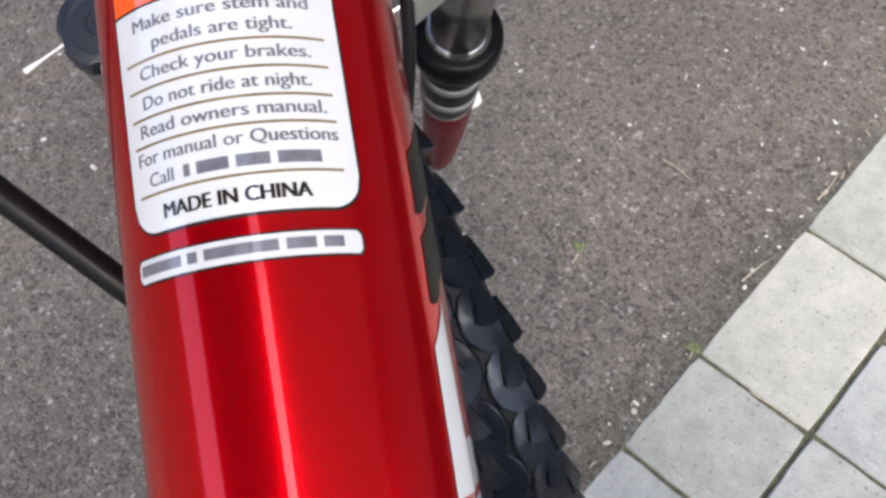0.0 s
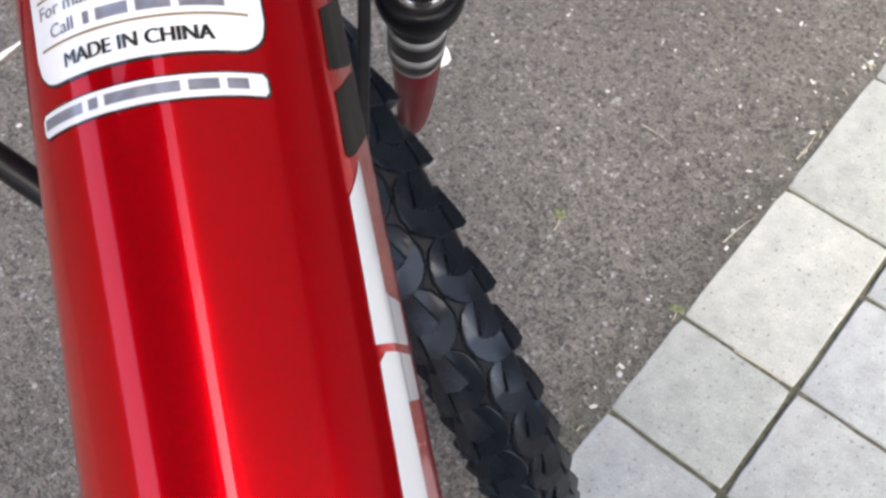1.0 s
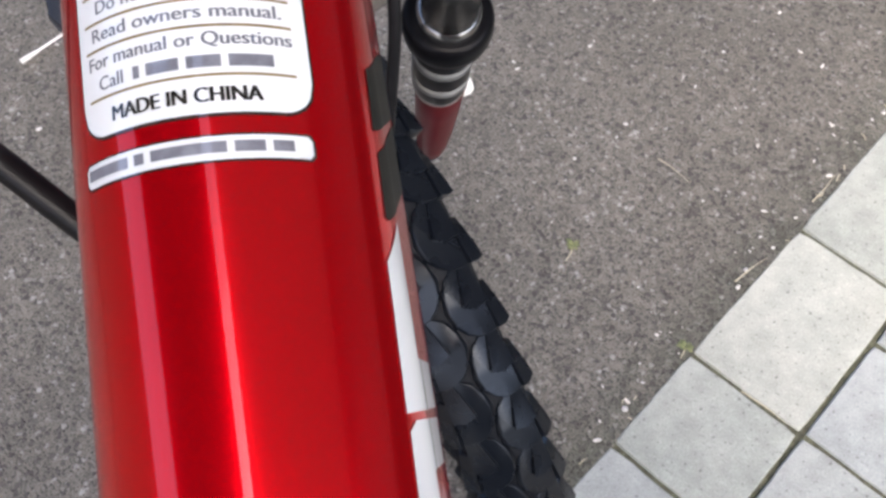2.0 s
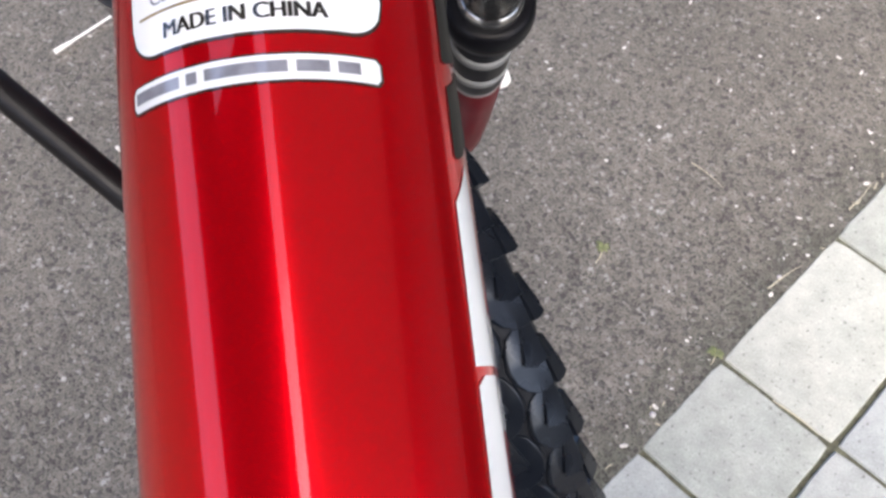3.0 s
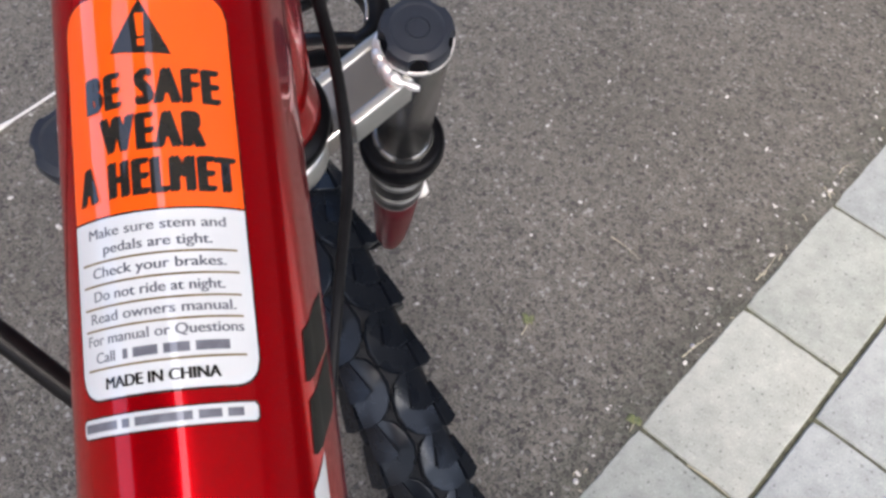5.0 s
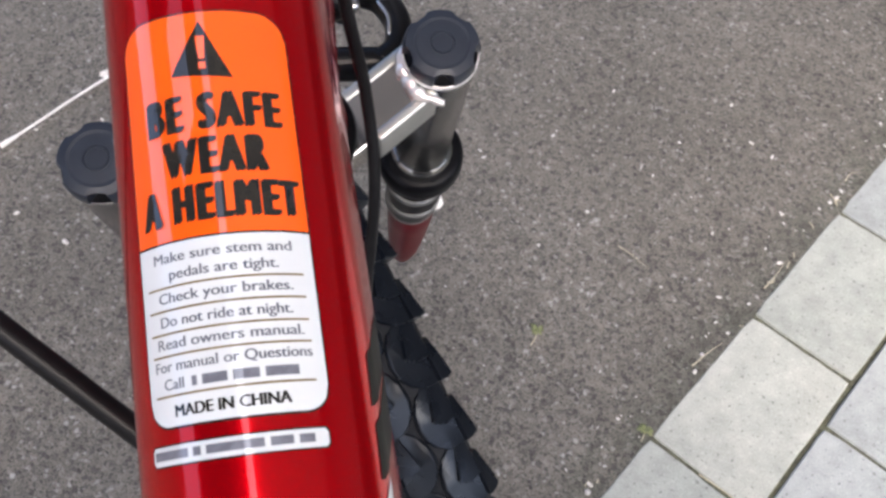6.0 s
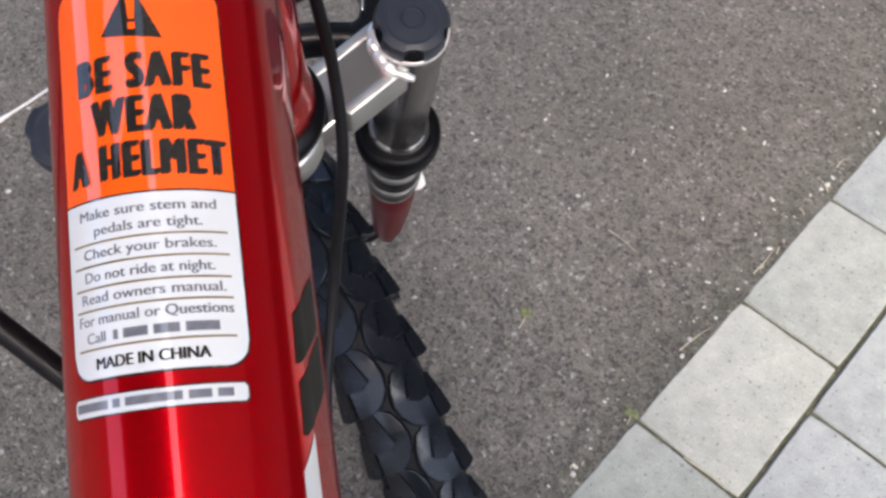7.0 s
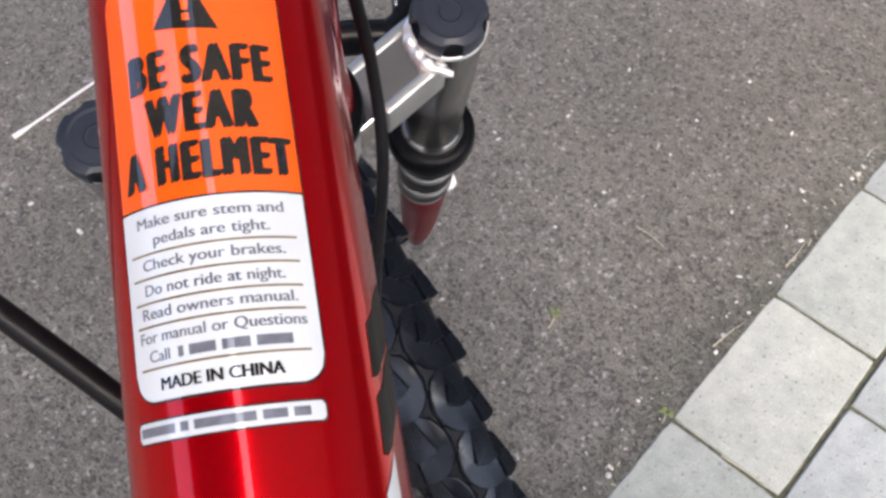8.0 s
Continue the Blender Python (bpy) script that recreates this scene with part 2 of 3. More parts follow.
def box(size, to=Matrix(), bevel=0.0, seg=2):
    bm = bmesh.new()
    bmesh.ops.create_cube(bm, size=1.0, matrix=Matrix.Diagonal((*size, 1)))
    if bevel:
        bmesh.ops.bevel(bm, geom=list(bm.edges), offset=bevel, segments=seg, profile=0.7, affect="EDGES")
    bmesh.ops.transform(bm, matrix=to, verts=bm.verts)
    return bm


# ---- ground ----
GROUND_Z = -0.0025


def ground():
    """One sheet to the horizon; it drops a little where the pavers are bedded."""
    bm = bmesh.new()
    n = 40
    ys = [-400, -60, -12] + [-4 + 8 * i / n for i in range(n + 1)] + [12, 60, 400]
    xs = [-400, -60, -12] + [-4 + 4 * i / n for i in range(n)] + [-0.02, -0.004, 0.0035, 0.0045, 0.012, 0.2, 0.446, 0.4535, 0.4545, 0.6, 1.5, 4, 12, 60, 400]
    def height(x, y):
        if 0.009 < x < 0.45 and -2.0 < y < 2.7:
            return -0.03
        lift = 0.0012 if -0.01 < x < 0.009 and -2.0 < y < 2.7 else 0.0
        return GROUND_Z + lift + (0.0015 * noise.noise(Vector((3 * x, 3 * y, 0))) if abs(x) < 3 and abs(y) < 3 else 0)
    grid = [[bm.verts.new((x, y, height(x, y))) for x in xs] for y in ys]
    for a, b in zip(grid, grid[1:]):
        for i in range(len(xs) - 1):
            bm.faces.new((a[i], a[i + 1], b[i + 1], b[i]))
    ob = part("ground", bm, ASPHALT)
    tagged(ob, "worn grey-brown asphalt driveway with pale stone grains", "asphalt", kind="structure")


ground()

# ---- unseen panels added round the bicycle to block daylight and shape its reflections ----
HEADING = math.degrees(math.atan2(0.6, -0.8))
PLACE = pose(-0.086, -0.248, 0.0, 0, 0, HEADING)


def enclosure():
    dark_panel = material("dark_overhead", (0.045, 0.036, 0.032), 0.8, second=(0.065, 0.052, 0.046), scale=8)
    dull_panel = material("dark_side", (0.035, 0.033, 0.031), 0.85, second=(0.028, 0.027, 0.026), scale=5, bump=0.002, bump_scale=60)
    grey_panel = material("grey_side", (0.24, 0.22, 0.21), 0.85, second=(0.20, 0.19, 0.18), scale=5, bump=0.002, bump_scale=60)
    brown_panel = material("brown_side", (0.36, 0.29, 0.25), 0.8, second=(0.30, 0.24, 0.205), scale=12)
    pale_panel = material("pale_sheet", (0.27, 0.263, 0.257), 0.8, second=(0.24, 0.233, 0.227), scale=8)
    n, k = pale_panel.node_tree.nodes, pale_panel.node_tree.links
    glow, blend = n.new("ShaderNodeBsdfTranslucent"), n.new("ShaderNodeMixShader")
    glow.inputs[0].default_value, blend.inputs[0].default_value = (0.80, 0.79, 0.78, 1), 0.032
    k.new(n["Principled BSDF"].outputs[0], blend.inputs[1])
    k.new(glow.outputs[0], blend.inputs[2])
    k.new(blend.outputs[0], n["Material Output"].inputs[0])
    # added dark panel; its slit and opening streak the tube with reflected sky
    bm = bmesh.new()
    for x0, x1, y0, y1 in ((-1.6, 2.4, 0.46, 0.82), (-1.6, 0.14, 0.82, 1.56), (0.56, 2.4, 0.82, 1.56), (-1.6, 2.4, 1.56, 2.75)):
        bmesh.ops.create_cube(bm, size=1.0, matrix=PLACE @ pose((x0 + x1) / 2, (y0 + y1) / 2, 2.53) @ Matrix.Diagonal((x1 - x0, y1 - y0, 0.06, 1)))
    tagged(part("ceiling", bm, dark_panel, None, "", False), "unseen dark panel overhead, added to streak the tube's reflections", "ceiling", kind="structure")
    # unseen translucent sheet, added so the tube's right side reflects brighter
    sheet = bmesh.new()
    sheet.faces.new([sheet.verts.new(PLACE @ Vector(p)) for p in ((-1.6, -2.96, 2.52), (2.4, -2.96, 2.52), (2.4, 0.25, 2.52), (-1.6, 0.25, 2.52))])
    tagged(part("panel_overhead", sheet, pale_panel, None, "", False), "unseen translucent sheet overhead, added to light the tube's right side", "ceiling", kind="structure")
    # unseen panel added on the right to set the tone of the tube's reflections
    tagged(part("panel_right", box((12.6, 0.25, 2.9), PLACE @ pose(5.2, -3.1, 1.44)), grey_panel, None, "", False), "unseen grey panel on the right, added for the tube's reflections", "wall", kind="structure")
    # unseen panel added behind the camera to keep sky off tyre and near ground
    tagged(part("panel_behind", box((0.12, 1.2, 1.66), PLACE @ pose(-1.25, 0.12, 0.825)), dull_panel, None, "", False), "unseen dark panel behind the camera, added to block daylight", "wall", kind="structure")
    # low unseen panel, added to hide bright ground from the tube's right side
    tagged(part("panel_low", box((6.0, 0.2, 0.55), PLACE @ pose(1.2, -1.5, 0.27)), dull_panel, None, "", False), "unseen low dark panel, added to darken the tube's side reflection", "wall", kind="structure")
    # unseen panel added on the left; the gap above it streaks the tube
    tagged(part("panel_left", box((7.0, 0.06, 1.62), PLACE @ pose(0, 2.72, 0.805)), brown_panel, None, "", False), "unseen brown panel on the left, added to bound a sky streak", "wall", kind="structure")


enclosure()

# ---- the bicycle: x ahead, y to its left, z up, set down on the ground ----
bicycle = empty("bicycle", PLACE)
tagged(bicycle, "glossy red bicycle with knobbly tyre and silver suspension fork", "bicycle")

# top tube: a tall section, round above with gently bulging sides
TUBE_AT = Vector((-0.18921, 0.06625, 0.74242))
TUBE_ALONG = Vector((0.94776, -0.00614, 0.31891)).normalized()
TUBE_SIDE = Vector((0.00648, 0.99998, 0.0)).normalized()
TUBE_DOWN = TUBE_ALONG.cross(TUBE_SIDE)
TUBE_DOWN = TUBE_DOWN if TUBE_DOWN.z < 0 else -TUBE_DOWN
TUBE_R, TUBE_TALL, TUBE_BULGE = 0.0211, 0.044, 0.0016
LEAN = radians(1.6)  # tilts the flat sides down to the right, fitted to the camera's view
TUBE_FALL = TUBE_DOWN * math.cos(LEAN) - TUBE_SIDE * math.sin(LEAN)
ARC_LEFT, ARC_RIGHT = TUBE_R * (math.pi / 2 + LEAN), TUBE_R * (math.pi / 2 - LEAN)


def on_tube(s, w, off=0.0):
    """A place on the top tube: s metres ahead, w metres round from its ridge to the left."""
    base, r, side = TUBE_AT + TUBE_ALONG * s, TUBE_R + off, math.copysign(1, w)
    arc = ARC_LEFT if w > 0 else ARC_RIGHT
    a = side * min(abs(w), arc) / TUBE_R
    below = max(0.0, abs(w) - arc)
    if below > TUBE_TALL:
        a += side * (below - TUBE_TALL) / TUBE_R
    swell = side * TUBE_BULGE * math.sin(math.pi * min(below / TUBE_TALL, 1.0))
    return base + TUBE_SIDE * (r * math.sin(a) + swell) - TUBE_DOWN * (r * math.cos(a)) + TUBE_FALL * min(below, TUBE_TALL)


def top_tube():
    bm = bmesh.new()
    n = 72
    low, high = -(ARC_RIGHT + TUBE_TALL + ARC_LEFT), ARC_LEFT + TUBE_TALL + ARC_RIGHT
    ring_at = [low + (high - low) * i / n for i in range(n)]
    rings = [[bm.verts.new(on_tube(s, w)) for w in ring_at] for s in [-0.34 + 0.01 * i for i in range(45)]]
    for a, b in zip(rings, rings[1:]):
        for i in range(n):
            bm.faces.new((a[i], a[(i + 1) % n], b[(i + 1) % n], b[i]))
    bm.faces.new(rings[0])
    bm.faces.new(rings[-1])
    bmesh.ops.recalc_face_normals(bm, faces=bm.faces)
    return part("top_tube", bm, RED, bicycle, "glossy metallic red frame tube with reflections")


top_tube()

# fork frame: x ahead of the turned fork, y to its left, z up the steering axis; its origin lies midway between the cap tops
TILT_BACK, TURNED = radians(22), radians(12.3)
AXIS = Vector((-math.sin(TILT_BACK), 0, math.cos(TILT_BACK)))
ACROSS = Vector((-AXIS.z * math.sin(TURNED), math.cos(TURNED), AXIS.x * math.sin(TURNED))).normalized()
AHEAD = ACROSS.cross(AXIS)
MID = Vector((-0.0060, 0.0608, 0.6360))
FORK = Matrix.Translation(MID) @ Matrix((AHEAD, ACROSS, AXIS)).transposed().to_4x4()
LEG_Y = 0.068
STEER_X = -0.013


def frame_tubes():
    axis_pose = FORK @ pose(STEER_X, 0, 0)
    part("head_tube", lathe([(0.0165, -0.002), (0.0205, -0.001), (0.0222, 0.006), (0.0212, 0.016), (0.0200, 0.03), (0.0190, 0.13), (0.0205, 0.145), (0.0195, 0.155), (0.016, 0.157)],
                            axis_pose, 56), RED, bicycle, "short red head tube above the fork crown")
    part("headset_ring", lathe([(0.017, -0.0105), (0.0235, -0.0105), (0.0255, -0.0085), (0.0258, -0.0050), (0.0245, -0.0015), (0.017, -0.0012)], axis_pose, 56, False), SEAL, bicycle,
         "black rubber headset ring")
    part("headset_cup", lathe([(0.016, -0.0180), (0.0228, -0.0180), (0.0238, -0.0165), (0.0238, -0.0125), (0.0228, -0.0108), (0.016, -0.0108)], axis_pose, 56, False), SILVER, bicycle,
         "silver headset cup")


frame_tubes()


def fork_cap(leg, y):
    """A ribbed plastic cap with scalloped finger grips and a raised ring."""
    bm = bmesh.new()
    seg, grips = 150, 5
    turn0 = radians(18)
    def rim(a, r, depth):
        k = (a + turn0) % (2 * math.pi / grips) / (2 * math.pi / grips)
        bite = max(0.0, 1 - ((k - 0.5) / 0.20) ** 2)
        return r - depth * math.sqrt(bite)
    rows = [(0.0156, 0.0050, -0.0075), (0.0156, 0.0050, -0.0030), (0.0153, 0.0034, -0.0010), (0.0146, 0.0014, 0.0008), (0.0112, 0.0, 0.0016), (0.0100, 0.0, 0.0014),
            (0.0050, 0.0, 0.0017), (0.0047, 0.0, 0.0013), (0.0043, 0.0, 0.0013), (0.0040, 0.0, 0.0017)]
    rings = []
    for r, depth, z in rows:
        rings.append([bm.verts.new(FORK @ Vector((rim(2 * math.pi * i / seg, r, depth) * math.cos(2 * math.pi * i / seg),
                                                  y + rim(2 * math.pi * i / seg, r, depth) * math.sin(2 * math.pi * i / seg), z))) for i in range(seg)])
    for a, b in zip(rings, rings[1:]):
        for i in range(seg):
            bm.faces.new((a[i], a[(i + 1) % seg], b[(i + 1) % seg], b[i]))
    bm.faces.new(rings[-1])
    bm.faces.new(rings[0])
    bmesh.ops.recalc_face_normals(bm, faces=bm.faces)
    part("cap", bm, CAP, leg, "dark grey plastic cap with scalloped edge", False)
    at = FORK @ pose(0, y, 0)
    # black disc beneath the cap: the scallops' shade, put in as colour
    part("scallop_shade", lathe([(0.0002, -0.0058), (0.0149, -0.0058), (0.0149, -0.0070), (0.0002, -0.0070)], at, 48, False), SEAL, leg)


def fork_leg(y):
    out = math.copysign(1, y)
    at = FORK @ pose(0, y, 0)
    leg = part("fork_leg", lathe([(0.0130, -0.008), (0.0151, -0.0072), (0.0150, -0.0080), (0.0150, -0.012), (0.0148, -0.075), (0.0140, -0.078), (0.0140, -0.17)],
                               at, 56), SILVER, bicycle, "silver suspension fork upper tube")
    fork_cap(leg, y)
    # bead of weld on the inner side, where the crown joins the tube
    inner = -math.pi / 2 * out
    line = []
    for i in range(41):
        a = inner + (i / 40 - 0.5) * 2.5
        r = 0.0162 + 0.0010 * noise.noise(Vector((i * 0.35, y * 50, 0)))
        line.append(FORK @ Vector((r * math.cos(a) - 0.003, y + r * math.sin(a), -0.0125 + 0.0014 * noise.noise(Vector((i * 0.3, 5, y * 40))))))
    part("weld", sweep(line, 0.0034, 0.0036, 12, AXIS, lambda t: (0.75 + 0.5 * noise.noise(Vector((t * 9, y * 30, 2)))) * math.sin(math.pi * min(max(t, 0.04), 0.96)) ** 0.4), WELD, leg, "bright bead of weld")
    thick = 0.0158 if y < 0 else 0.0153
    part("tube_rim", lathe([(0.0149, -0.0075), (0.0152, -0.0064), (thick, -0.0070), (thick, -0.0090), (0.0150, -0.0105)], at, 56, False), WELD if y < 0 else SILVER, leg, "bright rim of the upper tube")
    part("seal", lathe([(0.0152, -0.126), (0.0200, -0.125), (0.0225, -0.129), (0.0232, -0.136), (0.0224, -0.143), (0.0203, -0.147), (0.0166, -0.148), (0.0150, -0.146)], at, 56, False), SEAL, leg,
         "black rubber dust seal")
    part("seal_lip", lathe([(0.0141, -0.120), (0.0155, -0.121), (0.0166, -0.1245), (0.0166, -0.128), (0.0141, -0.129)], at, 56, False), SILVER, leg)
    part("collar", lathe([(0.0150, -0.145), (0.0164, -0.147), (0.0164, -0.213), (0.0154, -0.219), (0.0140, -0.219)], at, 48, False), BLACK_METAL, leg, "black collar with two grey bands")
    for z in (-0.172, -0.199):
        part("band", lathe([(0.0158, z - 0.005), (0.0167, z - 0.0045), (0.0167, z + 0.0045), (0.0158, z + 0.005)], at, 48, False), WHITE_BAND, leg)
    part("leg_rim", lathe([(0.0140, -0.2185), (0.0154, -0.2185), (0.0156, -0.2205), (0.0152, -0.2225), (0.0140, -0.2225)], at, 48, False), LIP, leg)
    part("lower_leg", lathe([(0.0135, -0.217), (0.0148, -0.220), (0.0144, -0.255), (0.0134, -0.295), (0.0112, -0.340), (0.0080, -0.366), (0.002, -0.374)], at @ pose(0, out * 0.001, 0), 48), LOWER_RED, leg, "dark red lower fork leg")
    part("dropout", sweep([FORK @ Vector((0, y - out * 0.004, -0.342)), FORK @ Vector((0, y * 0.80, -0.352)), FORK @ Vector((0.004, y * 0.62, -0.364))], 0.006, 0.004, 12, ACROSS), BLACK_METAL, leg)
    part("bolt", lathe([(0.0001, 0.0), (0.0062, 0.0), (0.0068, 0.0012), (0.0068, 0.0090), (0.0052, 0.0116), (0.0001, 0.0122)],
                       FORK @ pose(0.004, y + out * 0.0130, -0.257) @ pose(0, 0, 0, -90 * out, 0, 0), 20), PLASTIC_WHITE, leg, "white plastic plug")


for side in (-1, 1):
    fork_leg(side * LEG_Y + (0.0016 if side > 0 else 0))


def crown():
    """The fork crown: two rectangular silver arms that run from the steering axis ahead to the legs, with raised edges."""
    centre = part("fork_crown", lathe([(0.012, -0.040), (0.0225, -0.040), (0.0235, -0.037), (0.0235, -0.020), (0.0225, -0.0182), (0.012, -0.0182)], FORK @ pose(STEER_X - 0.002, 0, 0), 48), LIP, bicycle,
                  "silver fork crown with rectangular arms")
    for out in (-1, 1):
        a, b = Vector((STEER_X - 0.006, 0.010 * out, -0.026)), Vector((-0.001, out * (LEG_Y - 0.008), -0.024))
        ahead = (b - a).normalized()
        side = Vector((0, 0, 1)).cross(ahead).normalized()
        m = FORK @ Matrix.Translation((a + b) / 2) @ Matrix((ahead, side, ahead.cross(side))).transposed().to_4x4()
        arm = part("arm", box(((b - a).length, 0.022, 0.0200), m, 0.002, 3), CHROME, centre, "mirror-like chromed arm")
        for y in (-0.0105, 0.0105):
            part("lip", box(((b - a).length * 0.62 + 0.006, 0.0046, 0.0240), m @ pose((b - a).length * 0.19 + 0.003, y, -0.0015), 0.0012, 2), LIP, centre, "dull silver edge")


crown()

# ---- front wheel ----
WHEEL_R = 0.2609
WHEEL_ACROSS, WHEEL_UP = Vector((-0.2485, 0.96001, -0.12893)).normalized(), Vector((-0.38131, 0.0254, 0.9241))
WHEEL_UP = (WHEEL_UP - WHEEL_ACROSS * WHEEL_UP.dot(WHEEL_ACROSS)).normalized()
HUB = Vector((0.0988, 0.0337, GROUND_Z + WHEEL_R * math.sqrt(1 - WHEEL_ACROSS.z ** 2)))
WHEEL = Matrix.Translation(HUB) @ Matrix((WHEEL_ACROSS.cross(WHEEL_UP), WHEEL_ACROSS, WHEEL_UP)).transposed().to_4x4()
BLOCKS = 45
PITCH = 2 * math.pi / BLOCKS


def ring_point(angle, r, y):
    """In the wheel: angle back from the top."""
    return Vector((-r * math.sin(angle), y, r * math.cos(angle)))


def tyre():
    bm = bmesh.new()
    seg, around = 150, 28
    body, base = 0.0225, WHEEL_R - 0.0055
    prof = []
    for j in range(around):
        a = 2 * math.pi * j / around
        prof.append((base - 0.021 + 0.021 * math.cos(a), body * math.sin(a)))
    rings = [[bm.verts.new(WHEEL @ ring_point(2 * math.pi * i / seg, r, y)) for r, y in prof] for i in range(seg)]
    for i in range(seg):
        a, b = rings[i], rings[(i + 1) % seg]
        for j in range(around):
            bm.faces.new((a[j], a[(j + 1) % around], b[(j + 1) % around], b[j]))
    bmesh.ops.recalc_face_normals(bm, faces=bm.faces)
    return part("tyre", bm, CARCASS, bicycle, "black knobbly bicycle tyre with arrow-shaped tread")


def block_mesh(name, outline, height, side, lift=0.0):
    """A tread block from an outline of (angle in pitches, y, share of the height, flare of the foot in mm), mirrored by side."""
    bm = bmesh.new()
    along = PITCH * WHEEL_R
    def crown_r(y):
        return WHEEL_R - 0.0265 + 0.021 * math.sqrt(max(0.0, 1 - (y / 0.0228) ** 2))
    cx = sum(p[0] for p in outline) / len(outline) * along
    cy = sum(p[1] for p in outline) / len(outline)
    def ring(flare, share, sink, shrink=0.0):
        out = []
        for u, y, h, foot in outline:
            d = Vector((u * along - cx, y - cy))
            d = d.normalized() * (0.001 * foot * flare - shrink)
            y2, x2 = y + d.y, u * along + d.x
            up = lift * (1 if share else 0) + height * h * share - sink
            spread = 1 + max(0.0, up) / 0.026
            out.append(bm.verts.new(WHEEL @ ring_point(x2 / WHEEL_R, crown_r(min(abs(y2), 0.0220)) + up, side * y2 * (spread if abs(y2) > 0.010 else 1))))
        return out
    rows = [ring(1.0, 0.0, 0.0010), ring(0.55, 0.58, 0.0), ring(0.18, 0.90, 0.0), ring(0.0, 1.0, 0.0, 0.0003)]
    n = len(outline)
    for a, b in zip(rows, rows[1:]):
        for i in range(n):
            j = (i + 1) % n
            bm.faces.new((a[i], a[j], b[j], b[i]))
    mid = bm.verts.new(sum((v.co for v in rows[-1]), Vector()) / n)
    for i in range(n):
        bm.faces.new((rows[-1][i], rows[-1][(i + 1) % n], mid))
    bmesh.ops.recalc_face_normals(bm, faces=bm.faces)
    me = bpy.data.meshes.new(name)
    bm.to_mesh(me)
    bm.free()
    me.materials.append(RUBBER)
    me.polygons.foreach_set("use_smooth", [True] * len(me.polygons))
    me.set_sharp_from_angle(angle=radians(34))
    return me


SHOULDER = [(-0.08, 0.0176, 0.35, 0.2), (-0.04, 0.0218, 0.40, 0.6), (0.36, 0.0228, 0.85, 0.6), (0.62, 0.0231, 1.0, 0.3), (0.645, 0.0204, 1.0, 0.3), (0.62, 0.0174, 0.95, 0.1)]
# a broad scale with a round inner edge, and the wedge that lies on its forward half
SCALE = [(-0.40, 0.0168, 0.30, 0.0), (-0.42, 0.0098, 0.25, 0.6), (-0.30, 0.0040, 0.45, 1.6), (-0.10, 0.0010, 0.75, 2.2), (0.12, 0.0000, 0.95, 2.4), (0.32, 0.0014, 1.0, 2.2),
         (0.47, 0.0048, 1.0, 1.8), (0.58, 0.0096, 1.0, 0.9), (0.625, 0.0144, 1.0, 0.3), (0.62, 0.0171, 1.0, 0.0), (0.10, 0.0170, 0.8, 0.0)]
WEDGE = [(-0.46, 0.0130, 0.05, 0.0), (0.12, 0.0078, 1.0, 0.3), (0.215, 0.0118, 1.0, 0.2), (0.20, 0.0176, 1.0, 0.2), (-0.34, 0.0182, 0.2, 0.2)]


def tread(owner):
    kinds = []
    for side in (-1, 1):
        lag = 0.26 if side < 0 else 0.76
        kinds.append((block_mesh("tread_block", SHOULDER, 0.0058, side), lag))
        kinds.append((block_mesh("tread_block", SCALE, 0.0034, side), lag))
        kinds.append((block_mesh("tread_block", WEDGE, 0.0036, side, 0.0008), lag))
    for me, lag in kinds:
        for i in range(BLOCKS):
            ob = new("tread_block", me)
            ob.parent = owner
            ob.matrix_basis = WHEEL @ pose(0, 0, 0, 0, -math.degrees((i + lag) * PITCH), 0) @ WHEEL.inverted()


tread(tyre())


def wheel_inside():
    prof = [(WHEEL_R - 0.046, -0.0115), (WHEEL_R - 0.036, -0.0125), (WHEEL_R - 0.034, -0.0105), (WHEEL_R - 0.040, 0.0), (WHEEL_R - 0.034, 0.0105), (WHEEL_R - 0.036, 0.0125), (WHEEL_R - 0.046, 0.0115), (WHEEL_R - 0.052, 0.0)]
    bm = bmesh.new()
    seg = 96
    rings = [[bm.verts.new(WHEEL @ ring_point(2 * math.pi * i / seg, r, y)) for r, y in prof] for i in range(seg)]
    for i in range(seg):
        a, b = rings[i], rings[(i + 1) % seg]
        for j in range(len(prof)):
            bm.faces.new((a[j], a[(j + 1) % len(prof)], b[(j + 1) % len(prof)], b[j]))
    bmesh.ops.recalc_face_normals(bm, faces=bm.faces)
    part("rim", bm, SILVER, bicycle, "silver wheel rim")
    lay = WHEEL @ pose(0, 0, 0, 90, 0, 0)
    part("hub", lathe([(0.004, -0.046), (0.005, -0.036), (0.019, -0.034), (0.019, -0.030), (0.010, -0.026), (0.010, 0.026), (0.019, 0.030), (0.019, 0.034), (0.005, 0.036), (0.004, 0.046)], lay, 24), SILVER, bicycle)
    for i in range(20):
        a = 2 * math.pi * i / 20
        y = 0.031 if i % 2 else -0.031
        b = a + (0.5 if (i // 2) % 2 else -0.5)
        part("spoke", sweep([WHEEL @ ring_point(b, 0.017, y), WHEEL @ ring_point(a, WHEEL_R - 0.050, 0.0)], 0.001, seg=6, up=WHEEL.to_3x3() @ Vector((0, 1, 0.01))), CHROME, bicycle)


wheel_inside()

